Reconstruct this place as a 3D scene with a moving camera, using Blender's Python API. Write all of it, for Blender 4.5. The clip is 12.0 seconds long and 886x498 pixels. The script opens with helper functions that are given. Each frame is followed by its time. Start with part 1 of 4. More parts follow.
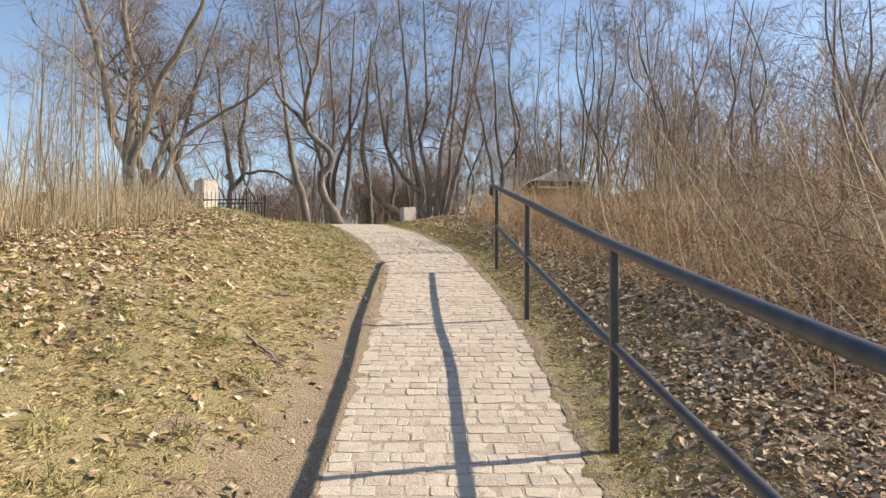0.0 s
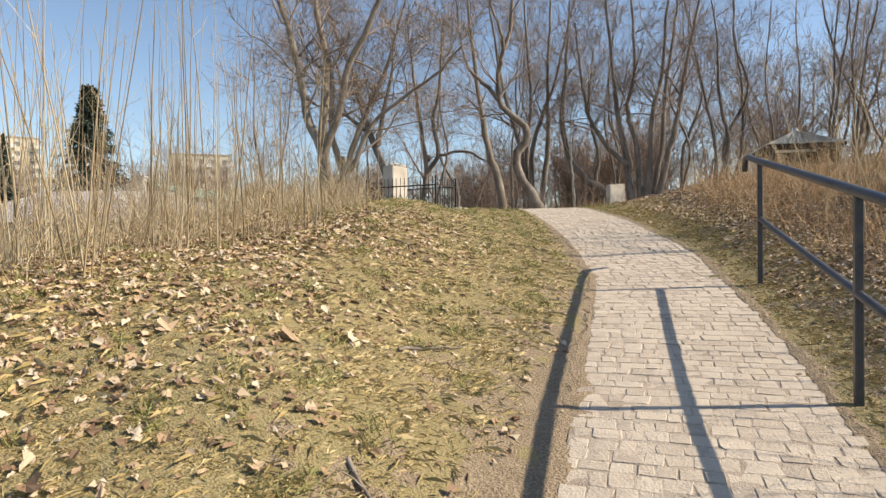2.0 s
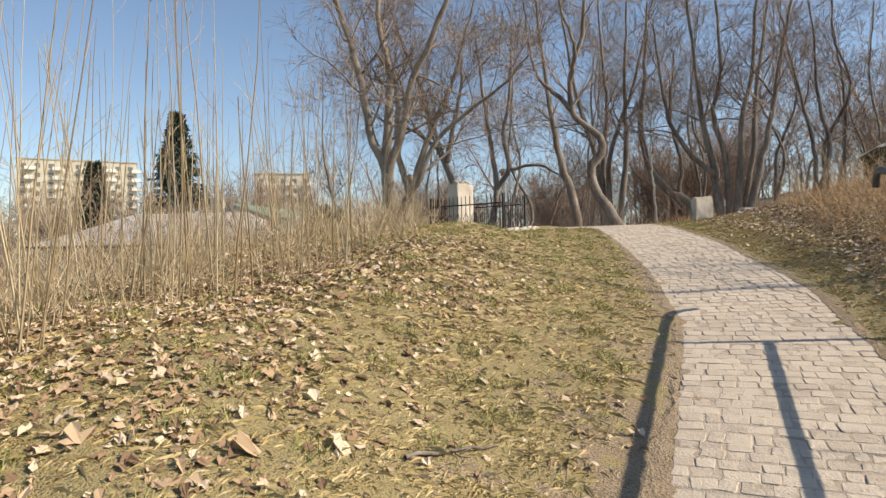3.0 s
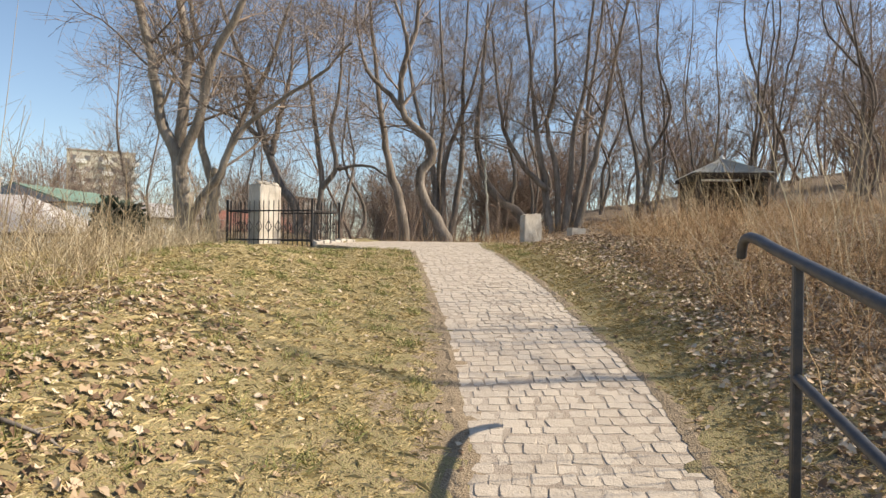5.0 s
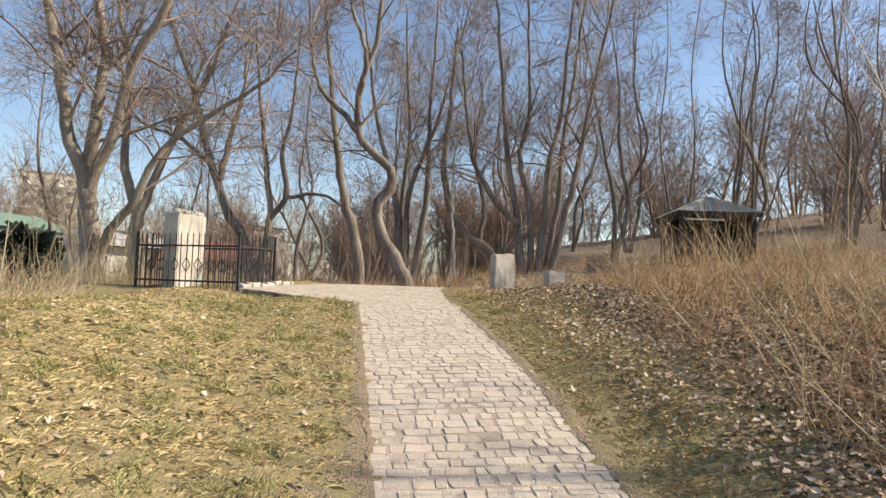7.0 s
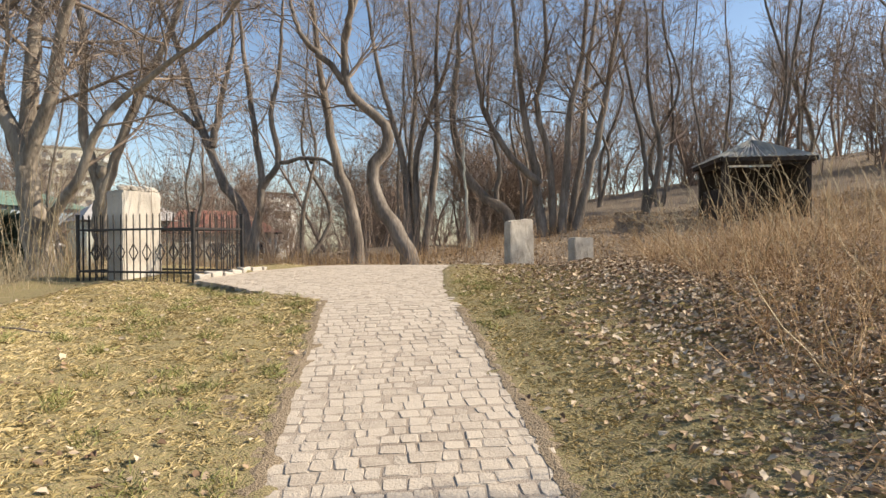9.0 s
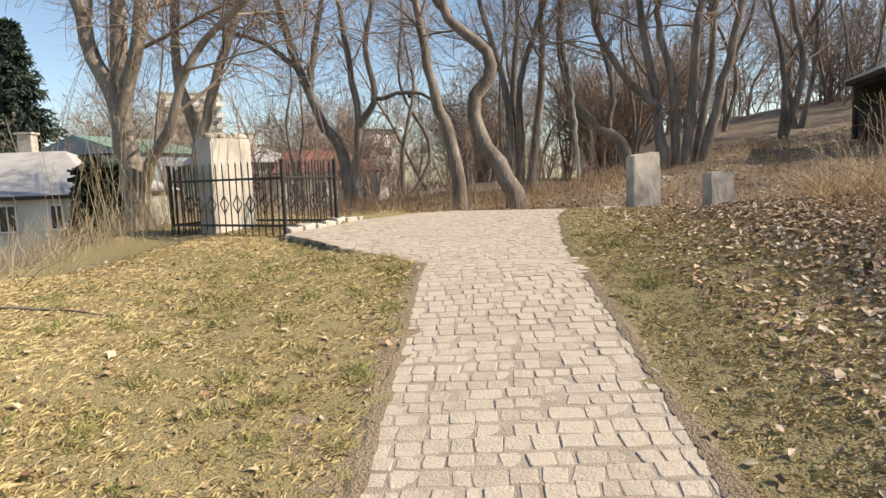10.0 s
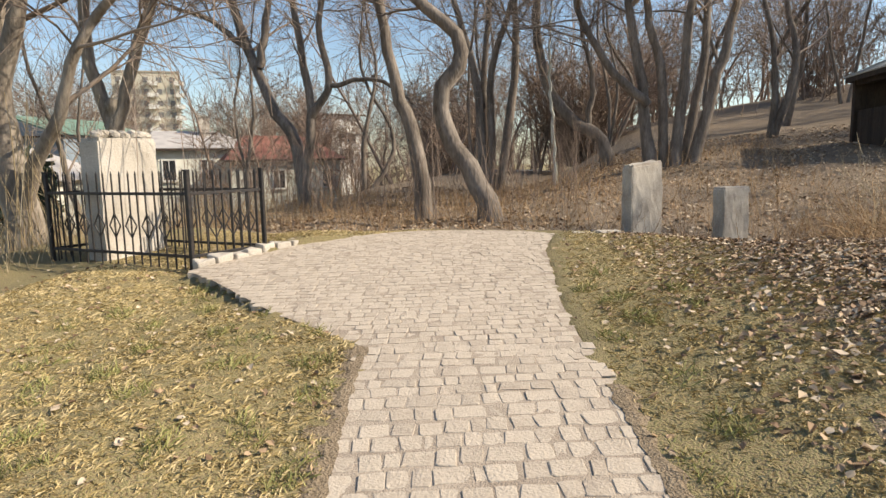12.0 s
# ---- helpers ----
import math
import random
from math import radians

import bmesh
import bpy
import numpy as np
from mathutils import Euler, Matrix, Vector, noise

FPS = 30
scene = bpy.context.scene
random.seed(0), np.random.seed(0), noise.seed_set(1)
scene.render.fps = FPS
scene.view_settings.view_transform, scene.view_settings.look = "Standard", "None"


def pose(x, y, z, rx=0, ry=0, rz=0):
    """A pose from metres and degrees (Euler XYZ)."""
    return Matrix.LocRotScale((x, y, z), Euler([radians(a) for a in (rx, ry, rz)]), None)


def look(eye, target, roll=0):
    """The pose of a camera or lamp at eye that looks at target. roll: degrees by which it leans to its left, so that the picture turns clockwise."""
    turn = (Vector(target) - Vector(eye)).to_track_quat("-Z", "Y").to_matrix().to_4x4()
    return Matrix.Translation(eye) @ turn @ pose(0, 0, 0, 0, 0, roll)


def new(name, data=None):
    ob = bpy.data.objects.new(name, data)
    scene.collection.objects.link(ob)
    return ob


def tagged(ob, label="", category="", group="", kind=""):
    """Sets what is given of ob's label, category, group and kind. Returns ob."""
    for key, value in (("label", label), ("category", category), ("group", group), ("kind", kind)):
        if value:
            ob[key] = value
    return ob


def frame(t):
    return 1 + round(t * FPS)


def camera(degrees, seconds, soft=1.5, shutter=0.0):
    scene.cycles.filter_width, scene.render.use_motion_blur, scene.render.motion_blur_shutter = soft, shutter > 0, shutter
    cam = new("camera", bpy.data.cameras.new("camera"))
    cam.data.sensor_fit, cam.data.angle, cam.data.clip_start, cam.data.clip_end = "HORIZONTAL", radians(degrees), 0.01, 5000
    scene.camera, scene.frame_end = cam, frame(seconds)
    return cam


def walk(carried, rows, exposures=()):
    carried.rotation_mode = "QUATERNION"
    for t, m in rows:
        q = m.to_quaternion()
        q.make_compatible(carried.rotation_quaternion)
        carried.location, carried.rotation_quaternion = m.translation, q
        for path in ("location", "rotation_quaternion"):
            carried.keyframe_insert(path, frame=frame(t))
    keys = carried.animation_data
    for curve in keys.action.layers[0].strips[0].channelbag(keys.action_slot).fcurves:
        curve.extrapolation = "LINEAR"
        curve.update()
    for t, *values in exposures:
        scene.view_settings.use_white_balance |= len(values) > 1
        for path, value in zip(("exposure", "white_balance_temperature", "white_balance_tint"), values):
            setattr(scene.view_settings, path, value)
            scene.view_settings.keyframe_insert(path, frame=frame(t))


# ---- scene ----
cam = camera(69.1, 12.0)
PATH = [
    (0, (-0.003, 1.264, 1.083), (0.039, 3.262, 1.149), 0.4),
    (0.5, (-0.049, 1.781, 1.112), (0.021, 3.778, 1.196), 1.1),
    (1, (-0.102, 2.351, 1.226), (-0.172, 4.349, 1.299), 0.8),
    (1.5, (-0.181, 2.922, 1.37), (-0.528, 4.892, 1.349), -0.9),
    (2, (-0.185, 3.468, 1.463), (-0.758, 5.384, 1.451), -0.4),
    (2.5, (-0.233, 3.954, 1.522), (-1.069, 5.771, 1.528), 1.9),
    (3, (-0.256, 4.513, 1.684), (-1.054, 6.347, 1.716), -1.1),
    (3.5, (-0.245, 5.028, 1.812), (-0.97, 6.887, 1.955), -0.6),
    (3.7, (-0.217, 5.328, 1.827), (-0.937, 7.187, 1.983), 1.0),
    (5.3, (-0.184, 7.145, 2.24), (-0.482, 9.122, 2.24), 1.0),
    (5.5, (-0.285, 7.428, 2.238), (-0.591, 9.404, 2.254), 1.6),
    (6, (-0.411, 7.935, 2.413), (-0.588, 9.925, 2.507), 0.6),
    (6.5, (-0.328, 8.506, 2.494), (-0.527, 10.489, 2.659), -0.2),
    (7, (-0.369, 9.071, 2.518), (-0.607, 11.054, 2.632), 2.0),
    (7.2, (-0.356, 9.342, 2.559), (-0.583, 11.329, 2.589), 0.2),
    (8.8, (-0.323, 11.059, 2.856), (-0.679, 13.025, 2.778), 1.0),
    (9, (-0.287, 11.278, 2.856), (-0.596, 13.254, 2.836), -0.4),
    (9.5, (-0.389, 11.877, 2.874), (-0.821, 13.82, 2.684), 0.1),
    (10, (-0.621, 12.378, 3.02), (-1.238, 14.267, 2.797), -2.1),
    (10.5, (-0.807, 12.809, 3.064), (-1.403, 14.711, 2.894), -2.4),
    (11, (-0.942, 13.265, 3.195), (-1.628, 15.126, 2.939), -3.3),
    (11.5, (-1.057, 13.781, 3.303), (-1.706, 15.663, 3.112), -4.4),
    (12, (-1.122, 14.294, 3.365), (-1.637, 16.207, 3.093), -1.2),
]
walk(cam, [(t, look(eye, target, roll)) for t, eye, target, roll in PATH],
     [(0.0, 0.70, 7000, 11), (1.2, 0.66, 7000, 11), (2.5, 0.52, 7000, 11), (3.5, 0.42, 7000, 11), (5.5, 0.63, 7000, 11), (7.0, 0.66, 7000, 11), (12.0, 0.53, 7000, 11)])


# ---- light ----
SUN_DIR = Vector((0.785, 0.15, 0.57)).normalized()
world = bpy.data.worlds.new("world")
scene.world = world
world.use_nodes = True
wn = world.node_tree.nodes
sky = wn.new("ShaderNodeTexSky")
sky.sky_type, sky.sun_disc = "NISHITA", False
sky.sun_elevation = math.asin(SUN_DIR.z)
sky.sun_rotation = math.atan2(SUN_DIR.x, SUN_DIR.y)
sky.air_density, sky.dust_density, sky.ozone_density = 1.0, 0.5, 2.5
world.node_tree.links.new(sky.outputs[0], wn["Background"].inputs[0])
wn["Background"].inputs[1].default_value = 0.118
sun = new("sun", bpy.data.lights.new("sun", "SUN"))
sun.data.energy, sun.data.angle, sun.data.color = 4.9, radians(0.53), (1.0, 0.90, 0.76)
sun.matrix_world = look((0, 0, 60), Vector((0, 0, 60)) - SUN_DIR)


# ---- materials ----
def mat(name, colours, scale=8.0, rough=0.85, bump=0.3, bump_scale=40.0, island=0.0, obj=0.0, metal=0.0, detail=6.0,
        stretch=(1, 1, 1), spec=0.3, fine=0.35, bump_dist=0.02):
    """colours: two to four base colours, mixed by broad and fine noise, and by piece where island or obj is set."""
    m = bpy.data.materials.new(name)
    m.use_nodes = True
    n, l = m.node_tree.nodes, m.node_tree.links
    b = n["Principled BSDF"]
    b.inputs["Roughness"].default_value, b.inputs["Metallic"].default_value = rough, metal
    b.inputs["Specular IOR Level"].default_value = spec
    g = n.new("ShaderNodeNewGeometry")
    mp = n.new("ShaderNodeMapping")
    mp.inputs["Scale"].default_value = stretch
    l.new(g.outputs["Position"], mp.inputs["Vector"])
    a = n.new("ShaderNodeTexNoise")
    a.inputs["Scale"].default_value, a.inputs["Detail"].default_value = scale, detail
    l.new(mp.outputs[0], a.inputs["Vector"])
    c = n.new("ShaderNodeTexNoise")
    c.inputs["Scale"].default_value, c.inputs["Detail"].default_value = bump_scale, 3.0
    l.new(mp.outputs[0], c.inputs["Vector"])
    mix = n.new("ShaderNodeMix")
    mix.inputs["Factor"].default_value = fine
    l.new(a.outputs["Fac"], mix.inputs["A"])
    l.new(c.outputs["Fac"], mix.inputs["B"])
    fac = mix.outputs["Result"]
    if island or obj:
        r = n.new("ShaderNodeMath")
        r.operation = "ADD"
        l.new(g.outputs["Random Per Island"], r.inputs[0])
        if obj:
            oi = n.new("ShaderNodeObjectInfo")
            l.new(oi.outputs["Random"], r.inputs[1])
        else:
            r.inputs[1].default_value = 0.0
        fr = n.new("ShaderNodeMath")
        fr.operation = "FRACT"
        l.new(r.outputs[0], fr.inputs[0])
        mx = n.new("ShaderNodeMix")
        mx.inputs["Factor"].default_value = max(island, obj)
        l.new(fac, mx.inputs["A"])
        l.new(fr.outputs[0], mx.inputs["B"])
        fac = mx.outputs["Result"]
    ramp = n.new("ShaderNodeValToRGB")
    lo, hi = (0.32, 0.68) if not (island or obj) else (0.2, 0.8)
    e = ramp.color_ramp.elements
    while len(e) < len(colours):
        e.new(0.5)
    for i, col in enumerate(colours):
        e[i].position = lo + (hi - lo) * i / (len(colours) - 1)
        e[i].color = (*col, 1)
    l.new(fac, ramp.inputs[0])
    l.new(ramp.outputs[0], b.inputs["Base Color"])
    if bump:
        bp = n.new("ShaderNodeBump")
        bp.inputs["Strength"].default_value, bp.inputs["Distance"].default_value = bump, bump_dist
        l.new(c.outputs["Fac"], bp.inputs["Height"])
        l.new(bp.outputs[0], b.inputs["Normal"])
    return m


M_GROUND = mat("soil_and_turf", [(0.115, 0.088, 0.05), (0.25, 0.19, 0.105), (0.33, 0.27, 0.14), (0.18, 0.17, 0.068), (0.26, 0.2, 0.115)], 5.0, 0.95, 0.8, 90, fine=0.85, bump_dist=0.02)
M_HUMUS = mat("leaf_mould", [(0.13, 0.098, 0.067), (0.24, 0.185, 0.13), (0.36, 0.288, 0.205)], 9.0, 0.95, 1.0, 70, fine=0.8, bump_dist=0.03)
M_EARTH = mat("trodden_earth", [(0.15, 0.112, 0.072), (0.26, 0.2, 0.132), (0.36, 0.29, 0.2)], 7.0, 0.95, 0.9, 80, fine=0.75)
M_SAND = mat("sand_joint", [(0.27, 0.22, 0.17), (0.39, 0.325, 0.255), (0.48, 0.41, 0.33)], 3.0, 0.95, 0.5, 120)
M_COBBLE = mat("granite_sett", [(0.30, 0.25, 0.198), (0.43, 0.365, 0.29), (0.53, 0.46, 0.37), (0.44, 0.36, 0.275)], 17.0, 0.85, 0.7, 75, island=0.22, obj=0.22, bump_dist=0.009, fine=0.55)
M_BARK = mat("grey_brown_bark", [(0.09, 0.074, 0.06), (0.19, 0.16, 0.133), (0.32, 0.275, 0.232)], 5.0, 0.9, 0.9, 28, stretch=(1, 1, 0.25))
M_BARK2 = mat("pale_willow_bark", [(0.13, 0.105, 0.082), (0.26, 0.222, 0.18), (0.38, 0.335, 0.28)], 4.0, 0.9, 0.9, 22, stretch=(1, 1, 0.3))
M_TWIG = mat("twig", [(0.15, 0.115, 0.09), (0.27, 0.212, 0.168), (0.37, 0.30, 0.242)], 3.0, 0.85, 0.0, 20, island=0.6)
M_TWIG2 = mat("far_twig", [(0.18, 0.13, 0.098), (0.29, 0.215, 0.166), (0.39, 0.30, 0.236)], 0.5, 0.9, 0.0, 20, island=0.5)
M_STALK = mat("dry_stalk", [(0.28, 0.205, 0.112), (0.45, 0.355, 0.22), (0.58, 0.49, 0.335)], 2.0, 0.7, 0.0, 20, island=0.7)
M_BRUSH = mat("russet_dry_grass", [(0.22, 0.125, 0.06), (0.40, 0.255, 0.13), (0.58, 0.41, 0.235)], 1.2, 0.75, 0.0, 20, island=0.65)
M_LEAF = mat("dead_leaf", [(0.16, 0.1, 0.06), (0.31, 0.205, 0.122), (0.46, 0.338, 0.218), (0.585, 0.48, 0.352)], 3.0, 0.75, 0.0, 60, island=0.8)
M_GRASS = mat("dry_grass", [(0.25, 0.20, 0.085), (0.39, 0.305, 0.135), (0.52, 0.41, 0.21), (0.62, 0.505, 0.30)], 0.9, 0.8, 0.0, 30, island=0.5)
M_GREEN = mat("green_grass", [(0.15, 0.165, 0.05), (0.26, 0.26, 0.09), (0.38, 0.345, 0.15)], 0.9, 0.8, 0.0, 30, island=0.5)
M_SHRUB = mat("russet_shrub_twig", [(0.15, 0.098, 0.066), (0.255, 0.172, 0.118), (0.38, 0.272, 0.192)], 0.8, 0.85, 0.0, 20, island=0.6)
M_STEEL = mat("dark_painted_steel", [(0.025, 0.026, 0.03), (0.045, 0.047, 0.053), (0.08, 0.068, 0.06)], 14.0, 0.42, 0.25, 160, spec=0.5, bump_dist=0.003)
M_IRON = mat("black_iron", [(0.012, 0.011, 0.012), (0.03, 0.028, 0.028), (0.06, 0.045, 0.035)], 18.0, 0.5, 0.25, 160, spec=0.4, bump_dist=0.003)
M_PLASTER = mat("weathered_plaster", [(0.33, 0.295, 0.245), (0.47, 0.43, 0.37), (0.56, 0.52, 0.46)], 2.5, 0.9, 0.5, 50)
M_CONC = mat("weathered_concrete", [(0.27, 0.24, 0.20), (0.42, 0.38, 0.325), (0.54, 0.50, 0.43)], 4.0, 0.92, 0.6, 60, bump_dist=0.01)
M_WOODD = mat("dark_stained_wood", [(0.02, 0.016, 0.013), (0.045, 0.034, 0.026), (0.08, 0.06, 0.045)], 4.0, 0.75, 0.4, 40, stretch=(1, 1, 0.2))
M_TIN = mat("grey_corrugated_roof", [(0.42, 0.42, 0.39), (0.58, 0.58, 0.54), (0.70, 0.68, 0.63)], 2.0, 0.7, 0.2, 30)
M_ROOFG = mat("grey_bitumen_roof", [(0.30, 0.28, 0.27), (0.42, 0.40, 0.38), (0.48, 0.45, 0.42)], 1.5, 0.9, 0.2, 20)
M_ROOFGR = mat("green_sheet_roof", [(0.10, 0.17, 0.13), (0.16, 0.25, 0.19), (0.22, 0.30, 0.24)], 1.5, 0.7, 0.1, 20)
M_ROOFR = mat("red_brown_roof", [(0.16, 0.06, 0.045), (0.24, 0.10, 0.075), (0.30, 0.15, 0.11)], 1.5, 0.85, 0.2, 20)
M_WALLW = mat("stained_white_render", [(0.42, 0.45, 0.38), (0.62, 0.62, 0.54), (0.72, 0.71, 0.63)], 0.7, 0.9, 0.2, 20, fine=0.2)
M_WALLB = mat("blue_grey_cladding", [(0.16, 0.20, 0.24), (0.22, 0.27, 0.31), (0.27, 0.31, 0.34)], 1.0, 0.8, 0.1, 20)
M_WALLG = mat("pale_green_render", [(0.45, 0.52, 0.40), (0.55, 0.60, 0.47), (0.62, 0.66, 0.54)], 0.7, 0.9, 0.1, 20)
M_FLAT = mat("cream_panel_wall", [(0.46, 0.43, 0.34), (0.54, 0.51, 0.42), (0.60, 0.57, 0.48)], 0.15, 0.9, 0.1, 5)
M_GLASS = mat("dark_window_glass", [(0.02, 0.024, 0.028), (0.035, 0.04, 0.045)], 1.0, 0.12, 0.0, 5, spec=0.6)
# distance haze is put into this colour: far panes paler than M_GLASS
M_FARWIN = mat("haze_tinted_window_glass", [(0.13, 0.13, 0.13), (0.20, 0.20, 0.20)], 0.3, 0.3, 0.0, 5)
M_FRAME = mat("white_window_frame", [(0.66, 0.66, 0.62), (0.76, 0.76, 0.72)], 3.0, 0.6, 0.1, 20)
M_NEEDLE = mat("spruce_needles", [(0.022, 0.034, 0.024), (0.042, 0.06, 0.043), (0.07, 0.092, 0.068)], 1.0, 0.8, 0.0, 20, island=0.6)
M_ASPH = mat("pale_asphalt", [(0.16, 0.15, 0.14), (0.22, 0.20, 0.185), (0.28, 0.26, 0.235)], 0.4, 0.9, 0.2, 20)


# ---- mesh helpers ----
def mesh_np(name, verts, faces, material, smooth=False):
    """A mesh from arrays of corners and of faces with equal numbers of corners."""
    me = bpy.data.meshes.new(name)
    verts, faces = np.asarray(verts, np.float32), np.asarray(faces, np.int32)
    nf, k = faces.shape
    me.vertices.add(len(verts))
    me.vertices.foreach_set("co", verts.ravel())
    me.loops.add(nf * k)
    me.loops.foreach_set("vertex_index", faces.ravel())
    me.polygons.add(nf)
    me.polygons.foreach_set("loop_start", np.arange(0, nf * k, k, dtype=np.int32))
    me.polygons.foreach_set("use_smooth", np.full(nf, bool(smooth)))
    me.update(calc_edges=True)
    me.validate()
    me.materials.append(material)
    return me


def join(parts):
    """One pair of arrays from several pairs with faces of the same size."""
    vs, fs, n = [], [], 0
    for v, f in parts:
        vs.append(v)
        fs.append(f + n)
        n += len(v)
    return np.concatenate(vs), np.concatenate(fs)


def part(name, bm, material, parent=None, label="", smooth=False):
    """A bmesh as one mesh object under a thing or a part."""
    me = bpy.data.meshes.new(name)
    bmesh.ops.recalc_face_normals(bm, faces=bm.faces[:])
    bm.to_mesh(me)
    bm.free()
    if smooth:
        me.polygons.foreach_set("use_smooth", [True] * len(me.polygons))
    me.materials.append(material)
    ob = new(name, me)
    if parent is not None:
        ob.parent = parent
    if label:
        tagged(ob, label)
    return ob


def part_np(name, vf, material, parent=None, label="", smooth=False):
    ob = new(name, mesh_np(name, vf[0], vf[1], material, smooth))
    if parent is not None:
        ob.parent = parent
    if label:
        tagged(ob, label)
    return ob


def box(bm, m, sx, sy, sz, bevel=0.0, seg=1):
    """A box with its base at the pose m."""
    made = bmesh.ops.create_cube(bm, size=1.0, matrix=m @ Matrix.Translation((0, 0, sz / 2)) @ Matrix.Diagonal((sx, sy, sz, 1)))
    if bevel:
        edges = list({e for v in made["verts"] for e in v.link_edges})
        bmesh.ops.bevel(bm, geom=edges, offset=bevel, segments=seg, affect="EDGES", profile=0.5)
    return bm


def boxed(m, sx, sy, sz, bevel=0.0, seg=1):
    return box(bmesh.new(), m, sx, sy, sz, bevel, seg)


def tubes(pts, rad, sides=4):
    """Tubes round many lines at once: pts (n, k, 3), rad (n, k)."""
    pts, rad = np.asarray(pts, float), np.asarray(rad, float)
    n, k, _ = pts.shape
    tan = np.gradient(pts, axis=1)
    tan /= np.linalg.norm(tan, axis=2, keepdims=True) + 1e-9
    mean = tan.mean(1)
    ref = np.where((np.abs(mean[:, 2]) > 0.85)[:, None], np.array([[1.0, 0, 0]]), np.array([[0, 0, 1.0]]))
    u = np.cross(tan, ref[:, None, :])
    u /= np.linalg.norm(u, axis=2, keepdims=True) + 1e-9
    w = np.cross(tan, u)
    a = np.arange(sides) * 2 * np.pi / sides
    ring = u[:, :, None, :] * np.cos(a)[None, None, :, None] + w[:, :, None, :] * np.sin(a)[None, None, :, None]
    v = (pts[:, :, None, :] + ring * rad[:, :, None, None]).reshape(-1, 3)
    i, j, s = np.meshgrid(np.arange(n), np.arange(k - 1), np.arange(sides), indexing="ij")
    b0 = (i * k + j) * sides
    s2 = (s + 1) % sides
    f = np.stack([b0 + s, b0 + s2, b0 + sides + s2, b0 + sides + s], -1).reshape(-1, 4)
    return v, f


def resample(points, k):
    """A smooth line of k points through the given ones."""
    p = np.asarray(points, float)
    p = np.concatenate([[2 * p[0] - p[1]], p, [2 * p[-1] - p[-2]]])
    out = []
    for s in np.linspace(0, len(p) - 3 - 1e-6, k):
        i, f = int(s) + 1, s - int(s)
        a, b, c, d = p[i - 1], p[i], p[i + 1], p[i + 2]
        out.append(0.5 * (2 * b + (c - a) * f + (2 * a - 5 * b + 4 * c - d) * f * f + (3 * b - a - 3 * c + d) * f ** 3))
    return np.array(out)


def grow(rng, p, d, length, r, k, bend, up, tip=0.25):
    """Lines that start at p (n, 3) along d and wander upwards (or down)."""
    pts = [p]
    step = (length / (k - 1))[:, None]
    for _ in range(k - 1):
        d = d + rng.normal(0, bend, d.shape) + np.array([0, 0, up])
        d = d / np.linalg.norm(d, axis=1, keepdims=True)
        p = p + d * step
        pts.append(p)
    return np.stack(pts, 1), r[:, None] * np.linspace(1, tip, k)[None, :]


def sprout(rng, pts, rad, per, lo, hi, angle, lens, thin):
    """Starts of side branches on the given lines."""
    n, k, _ = pts.shape
    i = np.repeat(np.arange(n), per)
    f = rng.uniform(lo, hi, len(i)) * (k - 1)
    a = np.minimum(f.astype(int), k - 2)
    t = (f - a)[:, None]
    p = pts[i, a] * (1 - t) + pts[i, a + 1] * t
    r = (rad[i, a] * (1 - t[:, 0]) + rad[i, a + 1] * t[:, 0]) * rng.uniform(*thin, len(i))
    d = pts[i, a + 1] - pts[i, a]
    d /= np.linalg.norm(d, axis=1, keepdims=True) + 1e-9
    side = np.cross(d, rng.normal(0, 1, d.shape))
    side /= np.linalg.norm(side, axis=1, keepdims=True) + 1e-9
    ang = np.radians(rng.normal(angle, 10, len(i)))[:, None]
    return p, d * np.cos(ang) + side * np.sin(ang), rng.uniform(*lens, len(i)) * (1.15 - 0.6 * f / (k - 1)), r


# ---- the lie of the land ----
PY = [-8, 1, 4.6, 6, 7, 10, 11.65, 14.5, 17.8, 22, 24, 27]
PZ = [-1.7, -0.42, 0.15, 0.44, 0.6, 1.1, 1.43, 1.86, 2.25, 2.5, 2.3, 2.25]
LY = [-8, 8, 9.3, 10.2, 11.1, 12.6, 13.9, 14.7, 16.2, 17.3, 17.85, 24]
LX = [-0.5, -0.5, -0.53, -0.58, -0.8, -1.14, -1.5, -1.72, -2.12, -2.44, -2.57, -3.6]
RY = [-8, 6.5, 8.5, 10.1, 11.3, 12.3, 13, 14.5, 16.3, 17.7, 19, 21, 24]
RX = [0.79, 0.79, 0.75, 0.6, 0.45, 0.2, 0.02, -0.32, -0.8, -1.2, -1.5, -1.82, -1.85]
PLAZA = [(-2.57, 17.85), (-3.5, 18.4), (-4.65, 19.3), (-5.12, 19.6), (-4.78, 20.95), (-4.2, 21.55), (-3.5, 22.35), (-2.65, 22.9), (-1.81, 21.95), (-1.82, 21), (-1.5, 19), (-1.2, 17.7)]


def smooth(x):
    x = np.clip(x, 0, 1)
    return x * x * (3 - 2 * x)


def soft_interp(y, xs, ys):
    return (np.interp(y - 0.35, xs, ys) + np.interp(y, xs, ys) + np.interp(y + 0.35, xs, ys)) / 3


